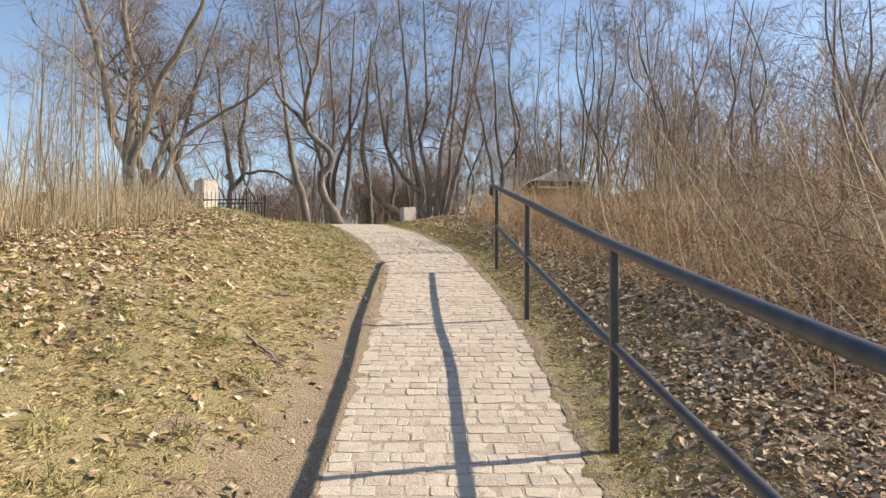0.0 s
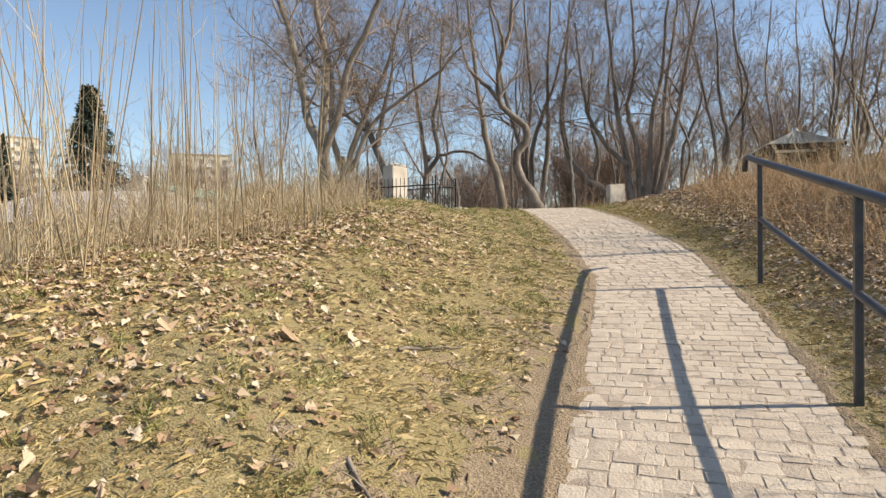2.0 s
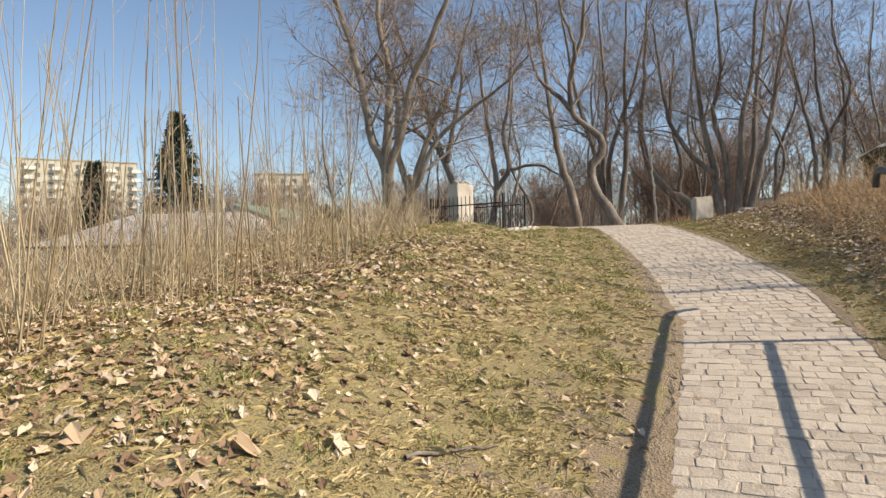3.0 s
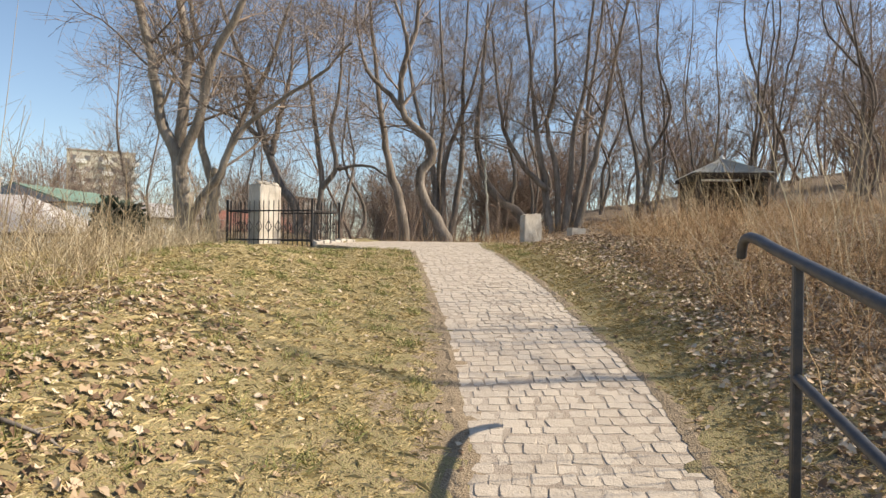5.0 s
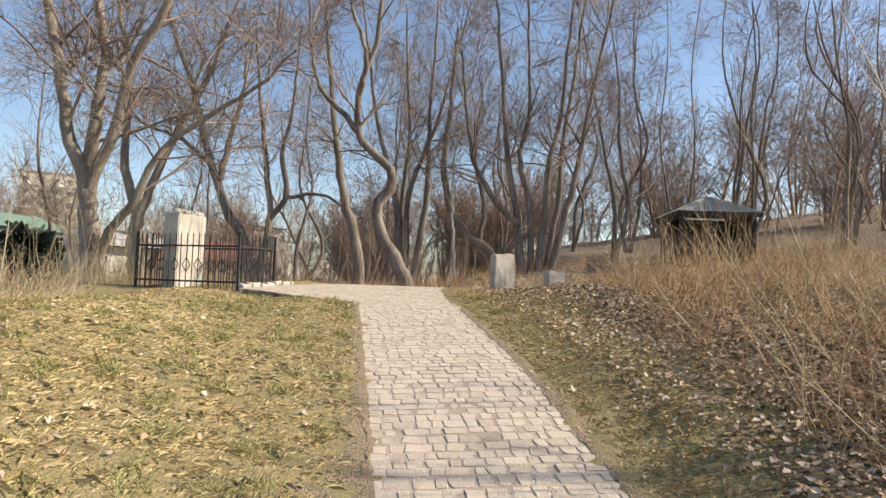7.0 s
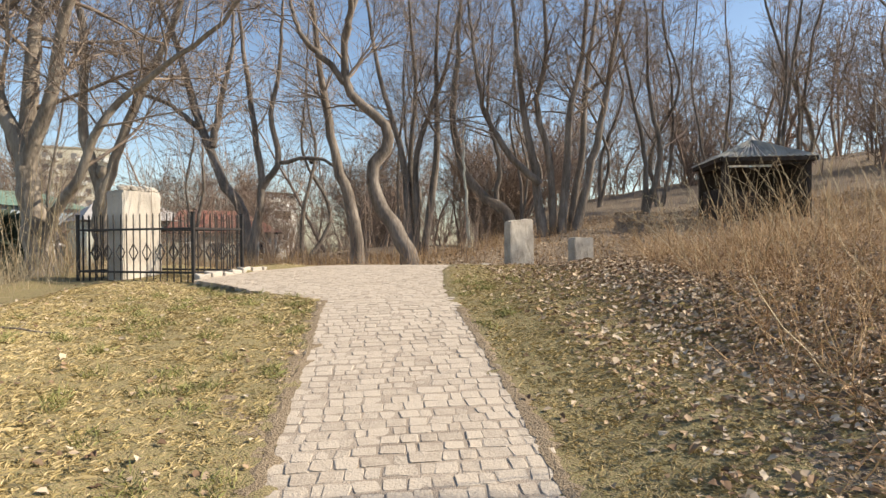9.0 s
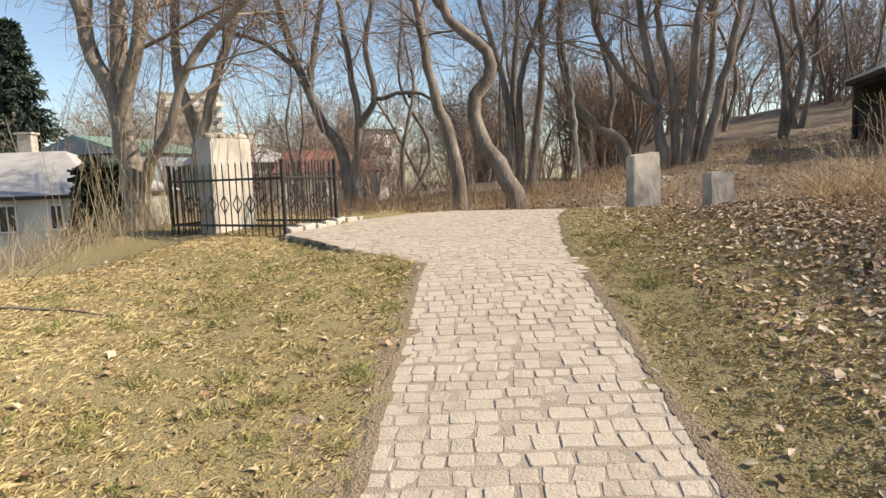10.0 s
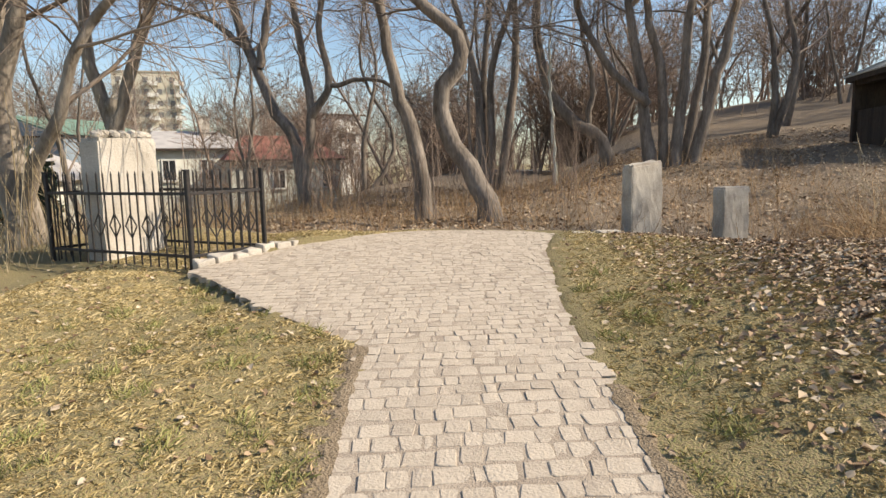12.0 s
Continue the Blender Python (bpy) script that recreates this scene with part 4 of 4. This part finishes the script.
def scatter(n, x0, x1, y0, y1, keep):
    """Points of the plan for which keep(x, y) gives a chance above a random draw."""
    out = []
    while sum(map(len, out)) < n:
        x, y = rng.uniform(x0, x1, 4 * n), rng.uniform(y0, y1, 4 * n)
        ok = rng.random(4 * n) < keep(x, y)
        out.append(np.stack([x[ok], y[ok]], 1))
    return np.concatenate(out)[:n]


def left_of(x, y):
    return np.interp(y, LY, LX) - x


def right_of(x, y):
    return x - np.interp(y, RY, RX)


def patch(x, y, s=0.8, o=0.0):
    return 0.5 + 0.5 * np.sin(x * 2.1 / s + 1.3 * np.sin(y / s + o)) * np.sin(y * 1.7 / s + 1.1 * np.sin(x * 1.3 / s + o))


def stalks(name, label, xy, height, material, lean=0.15, bend=0.1, droop=-0.03, r=(0.002, 0.004), k=5, toward=(0, 0), side=0, side_len=(0.1, 0.3), category="grass"):
    n = len(xy)
    p = np.stack([xy[:, 0], xy[:, 1], land(xy[:, 0], xy[:, 1]) - 0.03], 1)
    d = np.stack([rng.normal(toward[0], lean, n), rng.normal(toward[1], lean, n), np.ones(n)], 1)
    d /= np.linalg.norm(d, axis=1, keepdims=True)
    ln = rng.uniform(*height, n)
    if name == "leafless_shrubs":
        ln = np.minimum(ln, np.maximum(0.6, np.where(xy[:, 1] < 7.5, 0.55, 0.42) * (xy[:, 0] - 0.7)) if xy[:, 0].mean() > 0 else ln)
    a, ar = grow(rng, p, d, ln, rng.uniform(*r, n), k, bend, droop, 0.35)
    sets = [tubes(a, ar, 3)]
    if side:
        b, br = grow(rng, *sprout(rng, a, ar, side, 0.35, 1.0, 35, side_len, (0.5, 0.8)), 3, 0.15, 0.03)
        sets.append(tubes(b, np.maximum(br, 0.0012), 3))
    ob = new(name, mesh_np(name, *join(sets), material, True))
    return tagged(ob, label, category, kind="stuff")


def left_edge(y):
    return np.interp(y, [2, 5, 6.5, 8, 11, 14, 17, 19], [-4.0, -3.5, -3.0, -2.9, -3.2, -4.2, -5.6, -7.2])


def left_band(x, y):
    return smooth((left_edge(y) - x) / 0.9) * (1 - 0.75 * smooth((y - 14.5) / 2)) * (0.08 + 0.92 * patch(x, y, 0.5))


stalks("tall_dry_stalks", "tall pale dry weed stalks on the bank", scatter(120, -8.5, -2.6, 5, 14, left_band), (1.0, 2.0), M_STALK, 0.10, 0.03, 0.0, (0.004, 0.008), 6, side=4, side_len=(0.15, 0.5))
tufts = scatter(15, -6.2, -2.9, 5.6, 11.5, lambda x, y: smooth((left_edge(y) + 0.1 - x) / 0.5))
tufts = np.concatenate([np.repeat(tufts, 5, 0) + rng.normal(0, 0.09, (15 * 5, 2)), np.repeat(np.array([(-3.4, 8.0), (-3.55, 7.7), (-3.3, 6.5), (-4.1, 9.5), (-5.0, 8.3), (-3.2, 9.3), (-4.4, 7.2)]), 6, 0) + rng.normal(0, 0.07, (42, 2))])
stalks("tall_dry_stalks", "tufts of tall straw-coloured canes on the bank", tufts, (1.3, 2.7), M_STALK, 0.07, 0.025, 0.0, (0.0045, 0.009), 7, side=2, side_len=(0.15, 0.5))
stalks("dry_grass_tufts", "matted straw-coloured grass on the bank", scatter(7000, -10, -2.8, 4, 19.5, left_band), (0.25, 0.85), M_STALK, 0.4, 0.18, -0.07, (0.0025, 0.0045), 4)
stalks("dry_grass_tufts", "straw-coloured grass at the foot of the trees", scatter(3500, -13, -7.2, 17, 27, lambda x, y: 0.7 * (~in_plaza(x, y, 0.2)) * patch(x, y, 0.7)), (0.25, 0.8), M_STALK, 0.25, 0.13, -0.04, (0.002, 0.004), 5)


def brush_zone(x, y):
    edge = np.interp(y, [1, 6, 10, 13, 16, 20, 24, 30], [1.95, 1.85, 1.35, 0.85, 0.7, 0.75, 1.1, 3.0])
    return smooth((x - edge) / 0.7) * (1 - 0.75 * smooth((x - edge - 1.6) / 2.2)) * (0.3 + 0.7 * patch(x, y, 0.6, 1.0))


def shrub_zone(x, y):
    return smooth((x - np.maximum(2.5, 1.3 + 0.42 * (y - 8))) / 1.2)


stalks("russet_grass", "dense russet dry grass beside the path", scatter(13000, 0.5, 8, 2.5, 26, brush_zone), (0.2, 0.95), M_BRUSH, 0.6, 0.32, -0.08, (0.0022, 0.004), 5)
stalks("russet_grass", "russet dry grass before the gazebo", scatter(4200, 2.5, 13, 24, 37, lambda x, y: smooth((x - (1.9 + 0.42 * (y - 24))) / 1.5) * patch(x, y, 0.8) * ((np.abs(x - 6.0) > 1.7) | (np.abs(y - 32.2) > 1.7))), (0.3, 0.75), M_BRUSH, 0.35, 0.18, -0.05, (0.004, 0.006), 4)
stalks("tall_russet_stems", "tall russet stems leaning over the verge", scatter(420, 0.8, 6, 6, 24, brush_zone), (0.8, 1.5), M_STALK, 0.3, 0.12, -0.03, (0.0025, 0.0045), 6, (-0.08, 0), 3, (0.1, 0.4))
stalks("bent_canes", "long pale arching canes in the thicket", scatter(90, 1.9, 6, 5, 17, lambda x, y: smooth((x - 1.6) / 0.6)), (1.2, 2.6), M_STALK, 0.2, 0.06, -0.03, (0.004, 0.007), 7, (-0.25, -0.05), 4, (0.2, 0.6), "shrub")
stalks("leafless_shrubs", "tangled leafless brown shrubs behind the handrail", scatter(390, 2.6, 10, 2, 23, shrub_zone), (1.2, 3.8), M_SHRUB, 0.55, 0.3, -0.02, (0.004, 0.010), 6, (0, 0), 20, (0.3, 1.1), "shrub")
stalks("young_saplings", "slender bare saplings beside the path", scatter(14, 3.6, 5.6, 11.6, 15.2, lambda x, y: 1.0 + 0 * x), (3.0, 5.0), M_TWIG, 0.07, 0.04, 0.02, (0.008, 0.016), 7, (0, 0), 8, (0.4, 1.2), "shrub")
stalks("leafless_bushes", "brown leafless bushes below the bank", scatter(170, -27, -11, 3, 22, lambda x, y: (y < 10 + 0.55 * (-x - 1)) * 0.8), (1.2, 3.2), M_TWIG2, 0.35, 0.18, 0.02, (0.008, 0.016), 6, (0, 0), 14, (0.4, 1.2), "shrub")
stalks("leafless_bushes", "brown leafless bushes at the end of the bank", scatter(130, -12.5, -7.4, 11, 16.5, lambda x, y: 1.0 + 0 * x), (1.2, 2.5), M_TWIG2, 0.35, 0.18, 0.02, (0.006, 0.012), 6, (0, 0), 14, (0.3, 1.0), "shrub")
stalks("leafless_shrubs", "leafless brown shrubs on the slope", scatter(420, 5, 24, 12, 45, lambda x, y: smooth((x - (4 + 0.34 * (y - 8))) / 2)), (1.2, 3.4), M_SHRUB, 0.34, 0.18, 0.0, (0.006, 0.014), 6, (0, 0), 18, (0.4, 1.3), "shrub")
stalks("leafless_shrubs", "thin leafless saplings behind the plaza", scatter(260, -12, -1.5, 24.5, 34, lambda x, y: 0.3 + 0.7 * patch(x, y, 1.1)), (0.8, 2.2), M_TWIG2, 0.12, 0.07, 0.03, (0.005, 0.010), 6, (0, 0), 7, (0.2, 0.7), "shrub")
stalks("russet_grass", "low dry grass behind the plaza", scatter(5500, -11, 3, 23.2, 34, lambda x, y: (0.2 + 0.8 * patch(x, y, 0.9)) * smooth((y - 23) / 0.6)), (0.15, 0.6), M_BRUSH, 0.3, 0.14, -0.05, (0.003, 0.005), 4)
stalks("willow_shoots", "upright shoots at the foot of the tree by the fence", scatter(70, -9.6, -8.0, 19.8, 21.8, lambda x, y: 1.0 + 0 * x), (0.9, 2.2), M_STALK, 0.16, 0.05, 0.0, (0.005, 0.009), 5, side=3, category="shrub")


def leaves(name, label, xy, size, lift=0.008, lobed=False):
    """Curled, folded dead leaves lying on the ground."""
    n = len(xy)
    s = rng.uniform(*size, n)
    out = np.array([(0, -0.5, 0), (-0.36, -0.2, 1), (-0.40, 0.22, 1), (0, 0.58, 0.3), (0.42, 0.18, 1), (0.33, -0.24, 1)])
    halves = np.array([[0, 3, 2, 1]]), np.array([[0, 5, 4, 3]])
    if lobed:
        out = np.array([(0, -0.5, 0), (-0.26, -0.34, 0.8), (-0.46, -0.02, 1), (-0.2, 0.1, 0.5), (-0.3, 0.4, 0.9), (0, 0.62, 0.2), (0.3, 0.38, 0.9), (0.2, 0.12, 0.5), (0.46, 0.0, 1), (0.28, -0.32, 0.8)])
        halves = np.array([[0, 5, 4, 3, 2, 1]]), np.array([[0, 9, 8, 7, 6, 5]])
    c_ = len(out)
    loc = np.repeat(out[None], n, 0) * np.array([1, 1, 0])
    loc[:, :, :2] *= 1 + rng.normal(0, 0.22, (n, c_, 2))
    loc[:, :, 2] = out[None, :, 2] * rng.uniform(-0.12, 0.4, n)[:, None] + rng.normal(0, 0.10, (n, c_))
    loc *= s[:, None, None]
    a, tx, ty = rng.uniform(0, 6.283, n), rng.normal(0, 0.2, n), rng.normal(0, 0.2, n)
    ca, sa = np.cos(a)[:, None], np.sin(a)[:, None]
    x, y = loc[:, :, 0] * ca - loc[:, :, 1] * sa, loc[:, :, 0] * sa + loc[:, :, 1] * ca
    z = loc[:, :, 2] + x * tx[:, None] + y * ty[:, None]
    gx_, gy_ = xy[:, :1] + x, xy[:, 1:] + y
    base = land(xy[:, 0], xy[:, 1])
    sx = (land(xy[:, 0] + 0.1, xy[:, 1]) - base) / 0.1
    sy = (land(xy[:, 0], xy[:, 1] + 0.1) - base) / 0.1
    z = z + (base + lift + rng.uniform(0, 0.012, n))[:, None] + x * sx[:, None] + y * sy[:, None]
    v = np.stack([gx_, gy_, z], -1).reshape(-1, 3)
    k = np.arange(n)[:, None] * c_
    f = np.concatenate([k + halves[0], k + halves[1]])
    ob = new(name, mesh_np(name, v, f, M_LEAF))
    return tagged(ob, label, "leaves", kind="stuff")


def litter_right(x, y):
    d = right_of(x, y)
    lo_ = np.interp(y, [0, 9, 12, 16, 22], [0.2, 0.2, 0.32, 0.5, 0.55])
    return (0.25 * smooth((d - lo_) / 0.3) + 0.75 * smooth((d - lo_ * 2.4) / 0.8)) * (1 - smooth((d - 3.2) / 1.5)) * (0.35 + 0.65 * patch(x, y, 0.7, 2.0))


def litter_left(x, y):
    d = left_of(x, y)
    return smooth((d - 0.7) / 2.0) * (1 - smooth((d - 4.2) / 1.5)) * (1 - smooth((y - 9.5) / 3)) * (0.25 + 0.75 * smooth((y - 4.8) / 1.8)) * (0.3 + 0.7 * patch(x, y, 0.8, 4.0))


leaves("leaf_litter", "brown and tan dead leaves covering the verge", scatter(64000, -1.5, 5, 1.5, 23, litter_right), (0.02, 0.054), 0.012)
leaves("leaf_litter", "brown and tan dead leaves on the bank", scatter(10500, -6.5, -1.2, 3, 13, litter_left), (0.02, 0.06), lobed=True)
leaves("leaf_litter", "scattered dead leaves in the turf", scatter(3500, -7, 0.8, 3, 22, lambda x, y: (~on_path(x, y, 0.05)) * 0.5), (0.02, 0.05))
leaves("leaf_litter", "brown leaf litter under the trees", scatter(16000, -9, 12, 23.5, 38, lambda x, y: (0.3 + 0.7 * patch(x, y, 1.3)) * ((np.abs(x - 6.0) > 1.3) | (np.abs(y - 32.2) > 1.3))), (0.04, 0.09))
big = np.array([(-1.9, 6.42), (-1.68, 6.72), (-2.4, 6.1), (-2.75, 6.05), (-3.2, 6.6), (-2.2, 7.3), (-1.5, 7.9), (-2.9, 5.6), (-2.1, 5.1), (-3.0, 7.1), (-1.2, 5.0), (-2.6, 8.2)])
leaves("large_dead_leaves", "large pale curled dead leaves on the turf", big, (0.08, 0.12), 0.015, True)


def blades(name, label, xy, size, width, lie):
    n = len(xy)
    p = np.stack([xy[:, 0], xy[:, 1], land(xy[:, 0], xy[:, 1]) - 0.004], 1)
    a = rng.uniform(0, 6.283, n)
    ln, w = rng.uniform(*size, n), rng.uniform(*width, n)
    up = rng.uniform(*lie, n)
    d = np.stack([np.cos(a) * (1 - up * 0.6), np.sin(a) * (1 - up * 0.6), up], 1)
    u = np.stack([-np.sin(a), np.cos(a), np.zeros(n)], 1) * w[:, None]
    m = p + d * (ln * 0.55)[:, None]
    t = p + d * ln[:, None] - np.array([0, 0, 1]) * (ln * 0.25 * (1 - up))[:, None]
    v = np.stack([p - u, p + u, m + u * 0.9, t], 1).reshape(-1, 3)
    k = np.arange(n)[:, None] * 4
    f = np.concatenate([k + np.array([[0, 1, 2]]), k + np.array([[0, 2, 3]])])
    ob = new(name, mesh_np(name, v, f, M_GREEN if "green_grass" in name else M_GRASS))
    return tagged(ob, label, "grass", kind="stuff")


def lawn(x, y):
    d = np.maximum(left_of(x, y), right_of(x, y))
    edge = left_of(x, y) > 0
    worn = np.where(edge, np.interp(y, [3, 8, 12, 16], [0.6, 0.4, 0.16, 0.1]), 0.15)
    thin = np.where(edge, 1.0, 1 - smooth((right_of(x, y) - 1.5) / 1.6))
    return (~on_path(x, y, 0.04)) * smooth((d - worn * 0.4) / worn) * (0.5 + 0.5 * patch(x, y, 0.45, 3.0)) * thin * (1 - 0.3 * litter_left(x, y))


blades("lawn_grass", "short dry winter lawn with green patches", scatter(520000, -6.5, 1.9, 3.2, 22.5, lawn), (0.03, 0.085), (0.0014, 0.0032), (0.06, 0.5))
blades("green_grass_tufts", "small green grass tufts in the turf", scatter(19000, -5, -0.5, 3.2, 20, lambda x, y: lawn(x, y) * (patch(x, y, 0.22, 5.0) > 0.78)), (0.05, 0.12), (0.0015, 0.003), (0.4, 0.95))

blades("straw_debris", "flattened straw among the dead leaves", scatter(20000, -1.5, 5, 1.5, 23, litter_right), (0.06, 0.2), (0.0015, 0.003), (0.05, 0.22))
blades("straw_debris", "flattened straw on the bank", scatter(16000, -6.5, -0.8, 3, 14, lambda x, y: np.maximum(litter_left(x, y), 0.15 * (left_of(x, y) > 0.2))), (0.06, 0.18), (0.0015, 0.003), (0.05, 0.25))

# sticks on the turf
for i, (x, y, a, ln) in enumerate([(-1.1, 5.62, -40, 0.42), (-1.35, 7.1, 60, 0.5), (-2.2, 9.0, 10, 0.4), (1.5, 5.2, -10, 0.7), (-4.4, 15.6, 15, 0.9)]):
    p = np.array([(x + (f - 0.5) * ln * math.cos(math.radians(a)), y + (f - 0.5) * ln * math.sin(math.radians(a)), 0) for f in np.linspace(0, 1, 7)])
    p[:, 2] = land(p[:, 0], p[:, 1]) + 0.015
    p[1:-1] += rng.normal(0, 0.008, (5, 3))
    o = p[0].copy()
    b, br = grow(rng, p[2:5] - o, rng.normal(0, 1, (3, 3)) * np.array([1, 1, 0.1]), np.full(3, ln * 0.3), np.full(3, 0.004), 7, 0.1, 0.0)
    ob = new("stick", mesh_np("stick", *join([tubes((p - o)[None], np.linspace(0.011, 0.005, 7)[None], 6), tubes(b, br, 4)]), M_BARK, True))
    ob.location = o
    tagged(ob, "fallen dry stick lying on the turf", "stick")


# bare soil along both edges of the setts
def soil_edge(y0, y1, ys, xs, side, material, label):
    edge_v, edge_f = [], []
    for i, y in enumerate(np.arange(y0, y1, 0.05)):
        x = float(soft_interp(y, ys, xs))
        wide = 0.06 + 0.09 * rng.random() + 0.05 * math.sin(y * 3.1) * math.sin(y * 1.3)
        inner = -0.012 + 0.028 * rng.random()
        for f, dz in ((-inner, 0.003), (wide * 0.5, 0.007), (wide, -0.006)):
            ex = x + side * f
            edge_v.append((ex, y, float(land(np.array([ex]), np.array([y]))[0]) + dz))
        if i:
            edge_f += [(3 * i - 3, 3 * i, 3 * i + 1, 3 * i - 2), (3 * i - 2, 3 * i + 1, 3 * i + 2, 3 * i - 1)]
    part_np("soil_edge", (np.array(edge_v), np.array(edge_f)), material, pavement, label)


soil_edge(9.0, 17.9, LY, LX, -1, M_EARTH, "bare brown soil along the setts")
soil_edge(0.5, 9.0, LY, LX, -1, M_EARTH, "trodden earth along the setts")
soil_edge(0.5, 17.6, RY, RX, 1, M_EARTH, "trodden earth along the setts")

# ---- setts ----
SETT = 0.108


def sett_shape(seed):
    """Corners and faces of one worn, rounded sett of unit size, top near z = 0."""
    r = np.random.default_rng(seed)
    c = 0.5 - r.uniform(0.05, 0.14, 8)
    o = np.array([(-c[0], -0.5), (c[1], -0.5), (0.5, -c[2]), (0.5, c[3]), (c[4], 0.5), (-c[5], 0.5), (-0.5, c[6]), (-0.5, -c[7])])
    o = o * (1 + r.normal(0, 0.045, (8, 1))) + r.normal(0, 0.022, (8, 2))
    lift = r.normal(0, 0.0009, 8)
    v = [(*(q * 0.98), -0.12) for q in o] + [(*q, -0.0035) for q in o] + [(*(q * 0.93), dz) for q, dz in zip(o, lift)] + [(*r.normal(0, 0.05, 2), 0.0008)]
    f = [(a + i, a + (i + 1) % 8, a + 8 + (i + 1) % 8, a + 8 + i) for a in (0, 8) for i in range(8)]
    f += [(24, 16 + i, 16 + (i + 1) % 8, 16 + (i + 2) % 8) for i in (0, 2, 4, 6)]
    return np.array(v, float), np.array(f)


slots = []
s_y = -1.0
while s_y < 17.9:
    y0 = s_y
    xl, xr = float(soft_interp(y0, LY, LX)) + rng.uniform(-0.025, 0.02), float(soft_interp(y0, RY, RX)) + rng.uniform(-0.02, 0.03)
    slope = (float(soft_interp(y0 + 0.3, LY, LX)) - float(soft_interp(y0 - 0.3, LY, LX)) + float(soft_interp(y0 + 0.3, RY, RX)) - float(soft_interp(y0 - 0.3, RY, RX))) / 1.2
    n = max(6, round((xr - xl) / SETT + rng.uniform(-1.1, 1.1)))
    cuts = np.sort(np.concatenate([[0, 1], (np.arange(1, n) + rng.uniform(-0.28, 0.28, n - 1)) / n]))
    deep = SETT * rng.uniform(0.86, 1.14)
    wave, size = rng.uniform(0, 6.28), rng.uniform(0.004, 0.013)
    for a, b in zip(cuts, cuts[1:]):
        f = (a + b) / 2
        x = xl + (xr - xl) * f
        slots.append((x, y0 + deep / 2 - slope * (x - (xl + xr) / 2) + size * math.sin(5 * f + wave), (xr - xl) * (b - a), deep * rng.uniform(0.93, 1.04), -math.atan(slope)))
    s_y += deep * math.sqrt(1 + slope * slope)
ang = 0.27
ca, sa = math.cos(ang), math.sin(ang)
v0 = -4.0
while v0 < 5.0:
    u0 = -4.0 + rng.uniform(0, 0.1)
    while u0 < 4.0:
        w = SETT * rng.uniform(0.68, 1.1)
        u = u0 + w / 2
        x, y = -3.0 + u * ca - v0 * sa, 20.0 + u * sa + v0 * ca
        if in_plaza(x, y, -0.01) and not (y < 17.86 and float(left_of(x, y)) < -0.02):
            slots.append((x, y, w, SETT * 0.88, ang))
        u0 += w
    v0 += SETT * 0.88 * rng.uniform(0.95, 1.06)
kinds = [sett_shape(i) for i in range(16)]
shared = {}
joined = []
for i, (x, y, w, d, a) in enumerate(slots):
    gap = 0.004
    z = float(path_z(y)) + float(rng.normal(0, 0.0012))
    tilt = math.degrees(math.atan(float(path_z(y + 0.1) - path_z(y - 0.1)) / 0.2))
    m = pose(x + rng.normal(0, 0.004), y + rng.normal(0, 0.004), z, tilt + rng.normal(0, 0.5), rng.normal(0, 0.5), math.degrees(a) + rng.normal(0, 3.5))
    kind = int(rng.integers(16))
    if 14.6 < y < 17.2:
        if kind not in shared:
            v, f = kinds[kind]
            shared[kind] = mesh_np("sett", v, f, M_COBBLE)
        ob = new("sett", shared[kind])
        ob.parent = pavement
        ob.matrix_basis = m @ Matrix.Diagonal((w - gap, d - gap, 1, 1))
    else:
        v, f = kinds[kind]
        v = v * np.array([w - gap, d - gap, 1]) + rng.normal(0, 0.002, v.shape) * np.array([1, 1, 0.3])
        joined.append((v @ np.array(m.to_3x3()).T + np.array(m.translation), f))
setts = part_np("setts", join(joined), M_COBBLE, pavement)
tagged(setts, kind="stuff")
